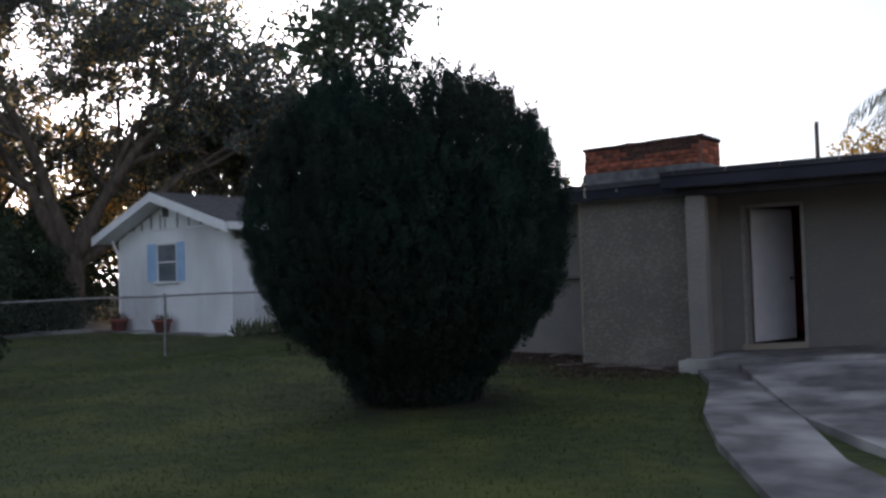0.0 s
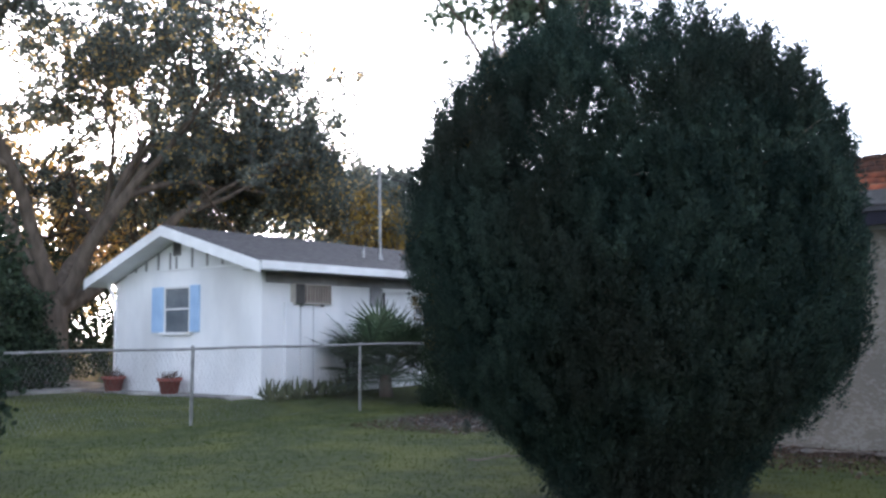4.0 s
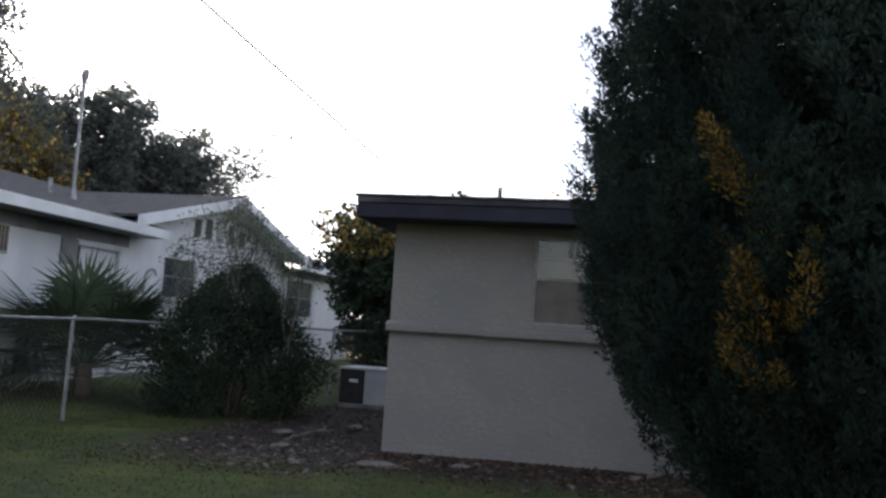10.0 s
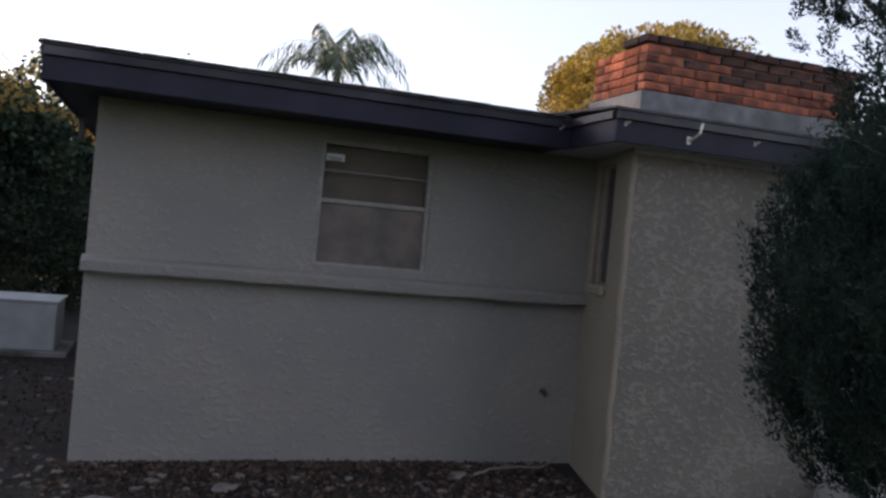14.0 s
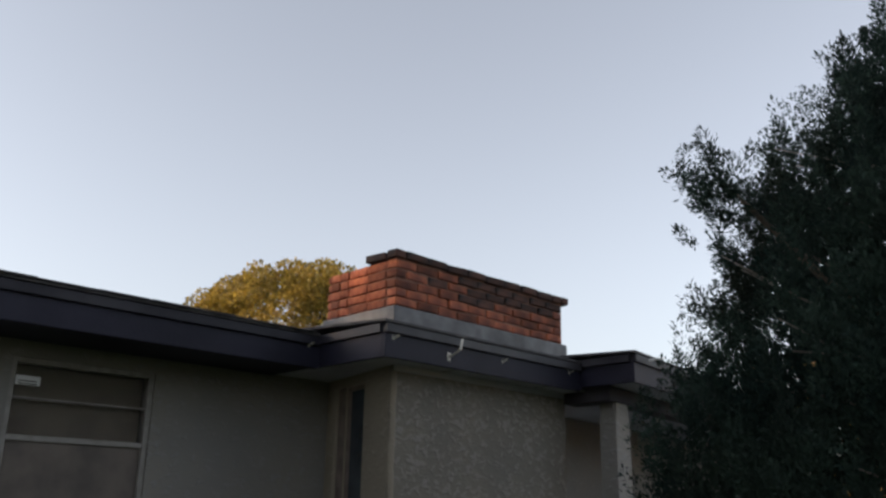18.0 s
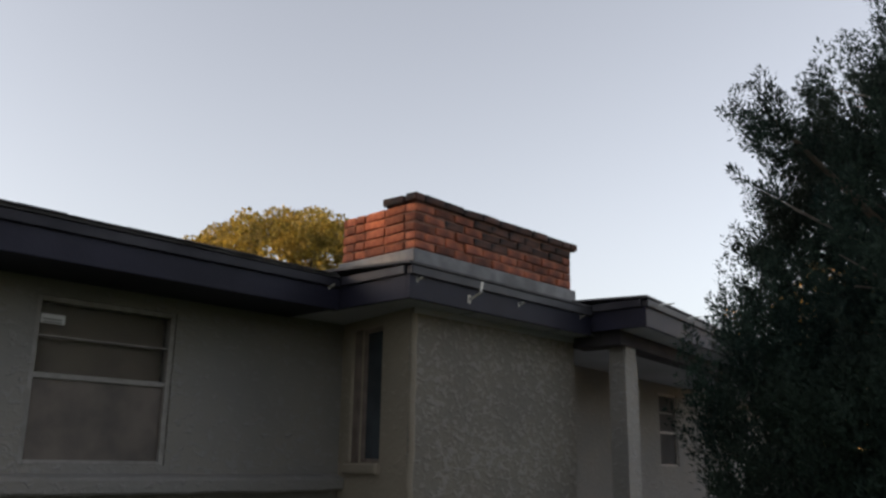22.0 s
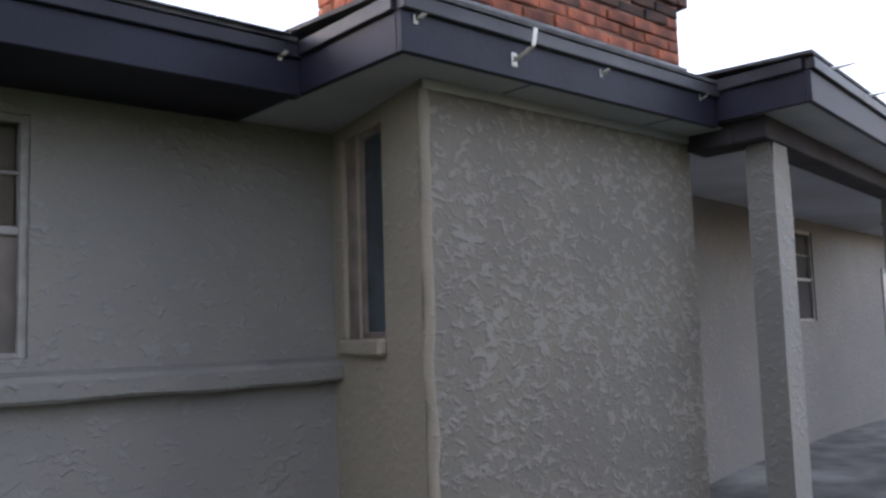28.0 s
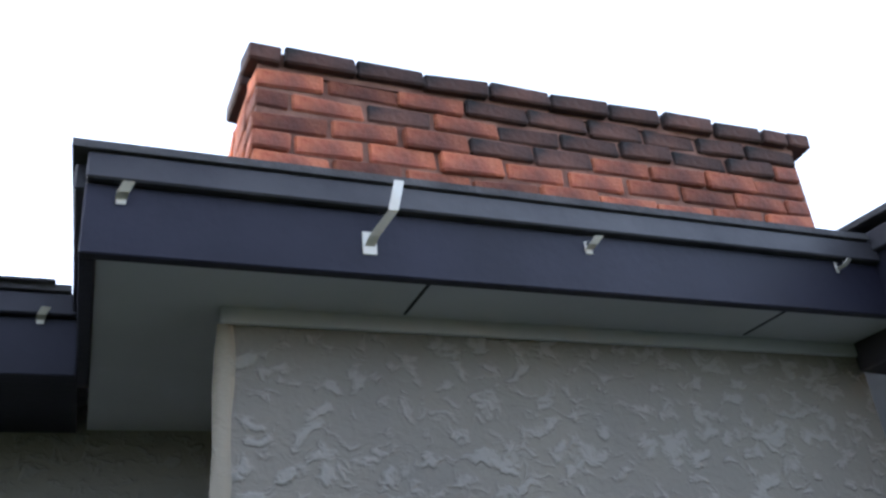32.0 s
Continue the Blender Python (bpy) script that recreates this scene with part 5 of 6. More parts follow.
    v, q = np.concatenate([v, v2]), np.concatenate([q, q2 + len(v)])
    arrays("foliage", v, q, JUNIPER, bush, "dense dark green scale foliage")["kind"] = "stuff"
    v, q = plumes(rng, tufts[dry], taxis[dry], 170, 0.17, 0.05, 0.022, 0.004, tout[dry])
    arrays("dry_foliage", v, q, JUNIPER_SUNLIT, bush, "sprays coloured golden-brown as if sunlit")["kind"] = "stuff"
    # shoots that stand out from the outline on the house side
    shoots = np.array((-1.16, 1.46, 2.7)) + rng.normal(size=(34, 3)) * (0.075, 0.075, 0.08)
    way = np.array((-0.35, 0.2, 0.7)) + rng.normal(size=(34, 3)) * 0.35
    v, q = plumes(rng, shoots, way, 130, 0.16, 0.045, 0.021, 0.0036)
    tube_part("side_limb", [[((-0.4, 0.6, 1.9), 0.03), ((-0.9, 1.2, 2.4), 0.018), ((-1.18, 1.5, 2.86), 0.006)]], BARK, bush, sides=6)
    arrays("stray_shoot", v, q, JUNIPER, bush, "stray green shoots")["kind"] = "stuff"
    # shaded inner sprays, loose near the top
    z = rng.uniform(0.02, 3.45, 9000)
    a = rng.uniform(0, 2 * math.pi, 9000)
    r = bush_radius(a, z) * (1 - 0.28 * rng.beta(1.0, 2.0, 9000)) * 0.87
    inner = np.stack([np.cos(a) * r, np.sin(a) * r, z], 1)
    hole = np.array([noise.noise(tuple(p * 2.1)) for p in inner])
    inner = inner[~((hole > 0.34) & (inner[:, 2] > 2.0)) & ~cleft(inner)]
    base = np.repeat(inner, 26, 0) + rng.normal(size=(len(inner) * 26, 3)) * 0.075
    flat = base * (1, 1, 0)
    v, q = kites(rng, base, flat * 0.3 + np.array((0, 0, 0.8)) + rng.normal(size=base.shape) * 0.5, rng.uniform(0.03, 0.05, len(base)), rng.uniform(0.006, 0.010, len(base)), False)
    z = rng.uniform(0.1, 2.8, 3600)
    a = rng.uniform(0, 2 * math.pi, 3600)
    r = bush_radius(a, z) * rng.uniform(0.3, 0.68, 3600)
    core = np.stack([np.cos(a) * r, np.sin(a) * r, z], 1)
    core = core[~cleft(core)]
    base = np.repeat(core, 14, 0) + rng.normal(size=(len(core) * 14, 3)) * 0.1
    v3, q3 = kites(rng, base, rng.normal(size=base.shape) + np.array((0, 0, 0.5)), rng.uniform(0.08, 0.14, len(base)), rng.uniform(0.012, 0.02, len(base)), False)
    v, q = np.concatenate([v, v3]), np.concatenate([q, q3 + len(v)])
    arrays("inner_foliage", v, q, JUNIPER, bush, "dim inner foliage")["kind"] = "stuff"
    for i in range(9):
        a = i * 2.4
        r0 = 0.16
        top = 1.75 * 0.75
        pts = []
        for k in np.linspace(0, 1, 7):
            wob = 0.08 * math.sin(5 * k + i)
            rr = r0 + (top - r0) * k ** 1.3 * (0.5 + 0.5 * ((i * 37) % 10) / 10)
            pts.append(((math.cos(a + wob) * rr, math.sin(a + wob) * rr, -0.1 + 2.8 * k), 0.075 * (1 - 0.85 * k)))
        tube_part("stem", [pts], BARK, bush, sides=7)
    for i in range(46):
        a, zz = (rng.uniform(1.2, 3.6) if i < 24 else rng.uniform(0, 6.28)), rng.uniform(0.4, 2.7)
        r1 = float(bush_radius(a, zz)) * rng.uniform(0.88, 1.0)
        p = np.array((math.cos(a) * r1 * 0.55, math.sin(a) * r1 * 0.55, zz - 0.15))
        e = np.array((math.cos(a + 0.15) * r1, math.sin(a + 0.15) * r1, zz + rng.uniform(-0.15, 0.25)))
        m = (p + e) / 2 + rng.normal(size=3) * 0.07
        f = m + (e - m) * 0.4
        tube_part("dead_twig", [[(p, 0.010), (m, 0.007), (e, 0.003)], [(f, 0.005), (f + rng.normal(size=3) * 0.12 + (e - m) * 0.5, 0.002)]], TWIG, bush, "bleached dead twig", 5)
    return bush


juniper()


def grow(rng, start, way, length, radius, depth, lines, tips, spread=0.62, keep=0.72, up=0.12):
    pts, p, d = [], np.array(start, float), np.array(way, float)
    n = 5
    for i in range(n + 1):
        pts.append((p.copy(), radius * (1 - 0.45 * i / n)))
        d = d + rng.normal(size=3) * 0.13 + np.array((0, 0, up * 0.3))
        d /= np.linalg.norm(d)
        p = p + d * length / n
    lines.append(pts)
    if depth == 0:
        tips.append((p, d, length))
        return
    if depth <= 1:
        tips.append((pts[3][0], d, length))
    for k in range(3):
        side = np.cross(d, rng.normal(size=3))
        side /= np.linalg.norm(side) + 1e-9
        nd = d * rng.uniform(0.55, 0.9) + side * spread * rng.uniform(0.8, 1.4) + np.array((0, 0, up))
        nd /= np.linalg.norm(nd)
        s = pts[rng.integers(3, n + 1)]
        grow(rng, s[0], nd, length * keep * rng.uniform(0.8, 1.15), s[1] * 0.68, depth - 1, lines, tips, spread, keep, up)


def tree(name, label, at, height, spread_r, leaf_mat, leaf, count, seed, depth=4, trunk_r=0.3, trunk_h=0.22, category="tree", up=0.12, fluff=0.55, extra=None, bark=BARK, top_gold=False):
    """A trunk with branching limbs, and leaves gathered round the twig ends with gaps between."""
    rng = np.random.default_rng(seed)
    root = thing(name, label, category, at=at)
    lines, tips = [], []
    th = height * trunk_h
    base = [((0, 0, -0.15), trunk_r * 1.25), ((0.05, 0, th * 0.3), trunk_r), ((0.02, 0.05, th), trunk_r * 0.85)]
    lines.append([(np.array(p), r) for p, r in base])
    for k in range(5):
        a = k * 1.257 + rng.uniform(-0.3, 0.3)
        w = np.array((math.cos(a) * 0.75, math.sin(a) * 0.75, rng.uniform(0.5, 1.1)))
        grow(rng, (0.02, 0.05, th * rng.uniform(0.8, 1.0)), w / np.linalg.norm(w), height * 0.27, trunk_r * 0.55, depth - 1, lines, tips, up=up)
    ends = np.array([t[0] for t in tips])
    # bring the crown to its true reach
    sx = spread_r / (np.percentile(np.linalg.norm(ends[:, :2], axis=1), 92) + 1e-6)
    sz = (height - th) / (np.percentile(ends[:, 2], 97) - th + 1e-6)

    def fit_in(p):
        p = np.array(p, float)
        if p[2] > th:
            p = np.array((p[0] * sx, p[1] * sx, min(th + (p[2] - th) * sz, height * 1.05)))
        return p
    tube_part("trunk", [[(fit_in(p), r) for p, r in line] for line in lines], bark, root, "forking trunk and limbs", 6)
    ends = np.array([fit_in(t[0]) for t in tips])
    pick = rng.integers(0, len(ends), count)
    size = rng.uniform(0.35, 1.0, len(ends))[pick]
    # each twig end carries a few small clumps of leaves
    sub = np.clip(rng.normal(size=(len(ends), 5, 3)), -1.5, 1.5) * (fluff, fluff, fluff * 0.7)
    ball = rng.normal(size=(count, 3))
    ball *= (rng.uniform(0.3, 1.0, count) ** 0.5 / (np.linalg.norm(ball, axis=1) + 1e-9))[:, None]
    pos = ends[pick] + (sub[pick, rng.integers(0, 5, count)] + ball * fluff * 0.55) * size[:, None]
    way = rng.normal(size=(count, 3)) + np.array((0, 0, -0.2))
    gold = np.zeros(count, bool)
    if extra:
        if top_gold:
            gold = (pos[:, 2] > height * 0.8 + 0.25 * np.sin(pos[:, 0] * 2.3)) & (rng.uniform(size=count) < extra[1])
        else:
            gold = rng.uniform(size=count) < extra[1] * (0.4 + 1.2 * (np.sin(pos[:, 0] * 0.9 + pos[:, 2]) > 0.2))
    for m, mat, nm in ((~gold, leaf_mat, "crown"), (gold, extra[0] if extra else None, "autumn_crown")):
        if mat and m.any():
            v, q = kites(rng, pos[m], way[m], rng.uniform(leaf * 0.7, leaf * 1.3, m.sum()), rng.uniform(leaf * 0.28, leaf * 0.42, m.sum()), False)
            arrays(nm, v, q, mat, root, "leafy crown with gaps")["kind"] = "stuff"
    return root


# part of this crown takes the gold leaves that imitate backlight
tree("live_oak", "big spreading live oak, some leaves coloured gold for sun glow", (-18.5, 1.0, 0), 12.0, 7.6, OAK_LEAF, 0.13, 115000, 5, 5, 0.42, 0.2, extra=(SUN_GLOW_LEAF, 0.1), fluff=0.85)
tree("live_oak", "tall live oak behind the white house", (-22.5, 9.0, 0), 9.0, 5.6, OAK_LEAF, 0.15, 56000, 8, 5, 0.36, 0.22, extra=(OAK_GOLD, 0.07), fluff=0.85)
tree("live_oak", "rounded dark oak beyond the white roof", (-20.8, 17.5, 0), 8.7, 4.4, OAK_LEAF, 0.16, 52000, 21, 4, 0.3, 0.22, fluff=0.9)
tree("live_oak", "dense rounded dark oak beyond the far gable", (-17.0, 18.0, 0), 7.5, 2.7, OAK_LEAF, 0.14, 60000, 23, 4, 0.26, 0.12, fluff=0.8)
tree("golden_tree", "small autumn-gold tree behind the white roof", (-17.4, 12.5, 0), 6.5, 1.3, OAK_GOLD, 0.12, 7000, 31, 4, 0.14, 0.3, extra=(OAK_LEAF, 0.45), fluff=0.45)
tree("live_oak", "distant dark tree beside the drive", (-26.5, 2.0, 0), 12.0, 6.5, OAK_LEAF, 0.15, 36000, 41, 4, 0.34, 0.2, extra=(SUN_GLOW_LEAF, 0.16), fluff=0.9)
tree("yard_tree", "dense dark green tree with a yellowing top", (-5.78, 10.55, 0), 3.65, 1.85, SHRUB_LEAF, 0.11, 60000, 51, 4, 0.14, 0.03, extra=(OAK_GOLD, 0.5), fluff=0.55, top_gold=True)
# trees added behind the oaks so their gold colour imitates the sunset glow
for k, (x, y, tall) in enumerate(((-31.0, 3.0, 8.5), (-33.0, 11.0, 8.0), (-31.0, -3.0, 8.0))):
    tree("sunlit_tree", "distant added tree, its leaves coloured gold for the low sun's glow", (x, y, 0), tall, 5.4, SUN_GLOW_LEAF, 0.2, 30000, 140 + k, 4, 0.25, 0.1, extra=(OAK_LEAF, 0.15), fluff=1.0)
tree("far_tree", "thin pale far tree above the roof line", (-6.0, 44.0, 0), 9.0, 3.0, OAK_GOLD, 0.3, 1800, 71, 4, 0.15, 0.2, fluff=0.7)
tree("far_tree", "thin pale far tree above the roof line", (-2.0, 42.0, 0), 9.0, 2.6, OAK_GOLD, 0.3, 1800, 72, 4, 0.15, 0.2, fluff=0.7)
tree("golden_tree", "golden tree beyond the yellow house", (31.5, 4.5, 0), 8.6, 5.5, OAK_GOLD, 0.18, 30000, 81, 4, 0.25, 0.2, fluff=0.7)
tree("broadleaf_sapling", "leggy broadleaf sapling growing up through the juniper", (-0.12, -4.75, 0), 5.0, 0.95, SAPLING_LEAF, 0.08, 4200, 91, 4, 0.06, 0.56, up=0.5, fluff=0.2)
tree("wispy_shoot", "tall wispy pale shoot standing above the shrub", (-6.55, 3.4, 0), 4.0, 0.42, SAPLING_LEAF, 0.045, 850, 97, 3, 0.025, 0.5, "shrub", up=0.7, fluff=0.14, bark=TWIG)


def dense_shrub(name, label, at, prof_z, prof_r, leaf, count, seed, category="shrub", mat=SHRUB_LEAF):
    """A shrub that is leafy down to the ground, with a lumpy outline and thin stems inside."""
    rng = np.random.default_rng(seed)
    root = thing(name, label, category, at=at)
    pos, out, z = crown_points(rng, count, lambda w: float(np.interp(w, prof_z, prof_r)), prof_z[0], prof_z[-1], shell=0.55)
    ang = np.arctan2(pos[:, 1], pos[:, 0])
    swell = np.array([noise.noise((math.cos(a) * 1.6 + seed, math.sin(a) * 1.6, w * 1.5)) for a, w in zip(ang, z)])
    pos[:, :2] *= (1 + 0.6 * swell)[:, None]
    pos = pos + rng.normal(size=pos.shape) * 0.07
    lump = np.array([noise.noise(tuple(p * 1.7 + np.array((seed, 0, 0)))) for p in pos])
    pos, out = pos[lump > -0.33], out[lump > -0.33]
    v, q = kites(rng, pos, rng.normal(size=pos.shape) + out * 0.5 + np.array((0, 0, 0.3)), rng.uniform(leaf * 0.7, leaf * 1.3, len(pos)), rng.uniform(leaf * 0.26, leaf * 0.4, len(pos)), False)
    arrays("crown", v, q, mat, root, "dense small leaves down to the ground")["kind"] = "stuff"
    for k in range(6):
        a = k * 1.05 + seed
        r = max(prof_r) * 0.55
        tube_part("stem", [[((0.05 * math.cos(a), 0.05 * math.sin(a), -0.1), 0.035), ((r * 0.5 * math.cos(a), r * 0.5 * math.sin(a), prof_z[-1] * 0.4), 0.02), ((r * math.cos(a), r * math.sin(a), prof_z[-1] * 0.75), 0.006)]], BARK, root, sides=5)
    return root


for k, (x, y, tall, wide) in enumerate(((-17.5, -1.6, 3.2, 2.2), (-24.0, 3.5, 4.5, 3.0), (-21.0, 0.0, 4.0, 2.6), (-29.0, 9.0, 4.5, 3.2), (-16.5, -3.0, 2.6, 1.9))):
    dense_shrub("roadside_shrub", "dark shrub at the edge of the lawn", (x, y, 0), [0.05, 0.5, tall * 0.5, tall * 0.8, tall], [wide * 0.7, wide, wide, wide * 0.6, 0.15], 0.12, 14000, 98 + k)
dense_shrub("lawn_tree", "dark bushy evergreen standing on the lawn", (-5.5, -7.6, 0), [0.05, 0.6, 1.6, 2.8, 3.6, 4.2], [0.75, 0.9, 0.9, 0.7, 0.45, 0.05], 0.08, 30000, 120, "tree")
for k, (x, y, tall, wide) in enumerate(((-5.35, 10.0, 2.5, 1.35), (-3.6, 15.5, 2.8, 1.6), (-6.9, 20.6, 3.2, 2.0), (-6.0, 20.0, 2.8, 2.0), (-1.0, 19.0, 2.6, 1.8))):
    dense_shrub("back_shrub", "dark unkempt shrub in the back yard", (x, y, 0), [0.05, 0.4, tall * 0.5, tall * 0.8, tall], [wide * 0.7, wide, wide, wide * 0.6, 0.15], 0.08, 20000, 110 + k)


dense_shrub("fence_shrub", "dense dark shrub by the fence with wispy shoots", (-6.42, 3.2, 0), [0.03, 0.4, 0.9, 1.25, 1.55, 1.8, 2.02], [0.9, 1.06, 1.02, 0.88, 0.66, 0.42, 0.12], 0.045, 56000, 95)
for k, (x, y, tall) in enumerate(((-6.9, 3.0, 2.8), (-6.0, 3.3, 2.6), (-6.6, 3.5, 3.0), (-7.3, 3.1, 2.3), (-5.6, 3.0, 2.2), (-6.35, 2.9, 2.7))):
    tree("wispy_shoot", "wispy pale shoot standing above the shrub", (x, y, 0), tall, 0.34, SAPLING_LEAF, 0.042, 480, 130 + k, 3, 0.015, 0.5, "shrub", up=0.6, fluff=0.13, bark=TWIG)


def domed_tree(at, top, reach, label):
    """A clipped-looking round crown of many leafy puffs over a short trunk."""
    rng = np.random.default_rng(61)
    root = thing("golden_tree", label, "tree", at=at)
    lines = [[(np.array((0, 0, -0.2)), 0.16), (np.array((0.03, 0, top * 0.45)), 0.12)]]
    for k in range(9):
        a = k * 0.7
        lines.append([(np.array((0.03, 0, top * 0.42)), 0.07), (np.array((math.cos(a) * reach * 0.4, math.sin(a) * reach * 0.4, top * 0.66)), 0.045), (np.array((math.cos(a) * reach * 0.75, math.sin(a) * reach * 0.75, top * 0.78)), 0.015)])
    tube_part("trunk", lines, BARK, root, "short trunk with spreading limbs", 6)
    way = rng.normal(size=(420, 3))
    way /= np.linalg.norm(way, axis=1)[:, None]
    way[:, 2] = np.where(way[:, 2] < -0.35, -way[:, 2], way[:, 2])
    puffs = way * (reach, reach, top * 0.34) * rng.uniform(0.84, 0.97, 420)[:, None] + np.array((0, 0, top * 0.64))
    per = 130
    ball = rng.normal(size=(420, per, 3))
    ball /= np.linalg.norm(ball, axis=2)[:, :, None]
    pos = (puffs[:, None, :] + ball * rng.uniform(0.16, 0.3, 420)[:, None, None]).reshape(-1, 3)
    v, q = kites(rng, pos, ball.reshape(-1, 3) + rng.normal(size=pos.shape) * 0.6, rng.uniform(0.05, 0.1, len(pos)), rng.uniform(0.018, 0.03, len(pos)), False)
    arrays("crown", v, q, DOME_LEAF, root, "dense golden-green puffs of small leaves")["kind"] = "stuff"
    return root


domed_tree((6.15, 9.5, 0), 6.38, 2.65, "dense round golden-lit tree behind the roof")


def fan_palm(at, label):
    rng = np.random.default_rng(3)
    root = thing("fan_palm", label, "palm", at=at)
    verts, quads, stems = [], [], []
    for k in range(64):
        a, lift = rng.uniform(0, 6.28), rng.uniform(-0.1, 1.4)
        d = np.array((math.cos(a) * math.cos(lift), math.sin(a) * math.cos(lift), math.sin(lift)))
        L = rng.uniform(0.55, 1.1)
        hub = np.array((0, 0, 0.35)) + d * L
        stems.append([(np.array((0, 0, 0.3)), 0.014), (hub * 0.5 + np.array((0, 0, 0.22)), 0.011), (hub, 0.007)])
        side = np.cross(d, (0, 0, 1.0))
        side /= np.linalg.norm(side) + 1e-9
        up = np.cross(side, d)
        for j in range(21):
            t = (j - 10) / 10 * 1.9
            w = d * math.cos(t) + side * math.sin(t)
            w = w / np.linalg.norm(w)
            ln = 0.86 * (1 - 0.25 * abs(t) / 1.9) * rng.uniform(0.85, 1.1)
            n = np.cross(w, up)
            i = len(verts)
            tip = hub + w * ln + np.array((0, 0, -0.10 * rng.uniform(0.3, 1.4)))
            mid = hub + w * ln * 0.45
            verts += [hub, mid - n * 0.026, tip, mid + n * 0.026]
            quads.append((i, i + 1, i + 2, i + 3))
    arrays("fan_foliage", np.array(verts), quads, PALM_LEAF, root, "stiff fan leaves")["kind"] = "stuff"
    for line in stems:
        tube_part("leaf_stem", [line], PALM_LEAF, root, sides=5)
    tube_part("stump", [[((0, 0, -0.1), 0.16), ((0, 0, 0.38), 0.12)]], BARK, root, "fibrous short trunk")
    return root


fan_palm((-8.55, 2.85, 0.16), "bushy green fan palm against the white wall")


def queen_palm(at, tall, reach, label):
    rng = np.random.default_rng(17)
    root = thing("queen_palm", label, "palm", at=at)
    tube_part("trunk", [[((0, 0, -0.2), 0.17), ((0.05, 0, tall * 0.5), 0.14), ((0, 0, tall), 0.12)]], BARK, root, "slim grey trunk")
    verts, quads, ribs = [], [], []
    for k in range(20):
        a, lift = k * 2.399, 0.25 + 1.15 * ((k * 7) % 20) / 20
        line = []
        for s in np.linspace(0, 1, 12):
            out = reach * (math.cos(lift) * s + 0.05)
            drop = reach * (math.sin(lift) * s - 0.95 * s * s * (1.1 - 0.4 * math.sin(lift)))
            line.append(np.array((math.cos(a) * out, math.sin(a) * out, tall + drop + 0.15)))
        ribs.append([(p, 0.016 * (1 - 0.8 * i / 12)) for i, p in enumerate(line)])
        for i in range(1, 12):
            d = line[i] - line[i - 1]
            side = np.cross(d, (0, 0, 1.0))
            side /= np.linalg.norm(side) + 1e-9
            for sgn in (-1, 1):
                for m in range(3):
                    b = line[i - 1] + d * (m / 3)
                    ln = reach * 0.30 * (1 - 0.4 * i / 12) * rng.uniform(0.7, 1.1)
                    w = side * sgn * 0.55 + d / (np.linalg.norm(d) + 1e-9) * 0.35 + np.array((0, 0, -0.75)) + rng.normal(size=3) * 0.12
                    w /= np.linalg.norm(w)
                    n = np.cross(w, rng.normal(size=3))
                    n /= np.linalg.norm(n)
                    j = len(verts)
                    verts += [b, b + w * ln * 0.5 - n * 0.02, b + w * ln, b + w * ln * 0.5 + n * 0.02]
                    quads.append((j, j + 1, j + 2, j + 3))
    arrays("frond_foliage", np.array(verts), quads, PALM_LEAF, root, "drooping feathery fronds")["kind"] = "stuff"
    for line in ribs:
        tube_part("frond_rib", [line], PALM_LEAF, root, sides=5)
    return root


queen_palm((1.4, 20.2, 0), 6.7, 2.95, "queen palm with drooping fronds behind the roof")

# ---- yard things ----
def pot(at, label):
    root = thing("flower_pot", label, "flower pot", "pots along the white wall", at=at)
    bm = bmesh.new()
    prof = [(0.0, 0.0), (0.17, 0.0), (0.22, 0.25), (0.25, 0.25), (0.26, 0.32), (0.225, 0.32), (0.21, 0.27), (0.0, 0.27)]
    vs = [bm.verts.new((r, 0, z)) for r, z in prof]
    es = [bm.edges.new((a, b)) for a, b in zip(vs, vs[1:])]
    bmesh.ops.spin(bm, geom=vs + es, angle=2 * math.pi, steps=20, axis=(0, 0, 1), cent=(0, 0, 0))
    bmesh.ops.remove_doubles(bm, verts=bm.verts, dist=0.001)
    bmesh.ops.recalc_face_normals(bm, faces=bm.faces)
    part("bowl", bm, TERRACOTTA, root, "faded red clay bowl", True)
    rng = np.random.default_rng(4)
    base = np.stack([rng.normal(size=60) * 0.1, rng.normal(size=60) * 0.1, np.full(60, 0.26)], 1)
    v, q = kites(rng, base, rng.normal(size=(60, 3)) * 0.4 + np.array((0, 0, 1)), rng.uniform(0.1, 0.3, 60), np.full(60, 0.008))
    arrays("dry_plant", v, q, LITTER, root, "thin dried stalks")
    return root


p = pot((-14.2, 0.15, 0.21), "red clay pot with dried stalks by the white wall")
copy_thing(p, pose(-12.1, 0.12, 0.21, 0, 0, 70))

def plank(at, turn, long, label):
    root = thing("plank", label, "plank", "boards lying by the white wall", at=at)
    root.rotation_euler = (0, 0, radians(turn))
    board("board", (-long / 2, long / 2, -0.07, 0.07, 0.0, 0.035), WHITE_WALL, root, edge=0.006)
    return root


plank((-10.6, -0.25, 0.0), -6, 1.3, "pale painted board lying flat on the grass")
plank((-9.75, -0.3, 0.0), 14, 0.8, "short pale board lying flat on the grass")
plank((-9.15, 2.1, 0.0), 72, 0.95, "white painted board lying at the wall foot")
plank((-9.2, 5.0, 0.0), 66, 1.2, "white painted board lying near the inner corner")

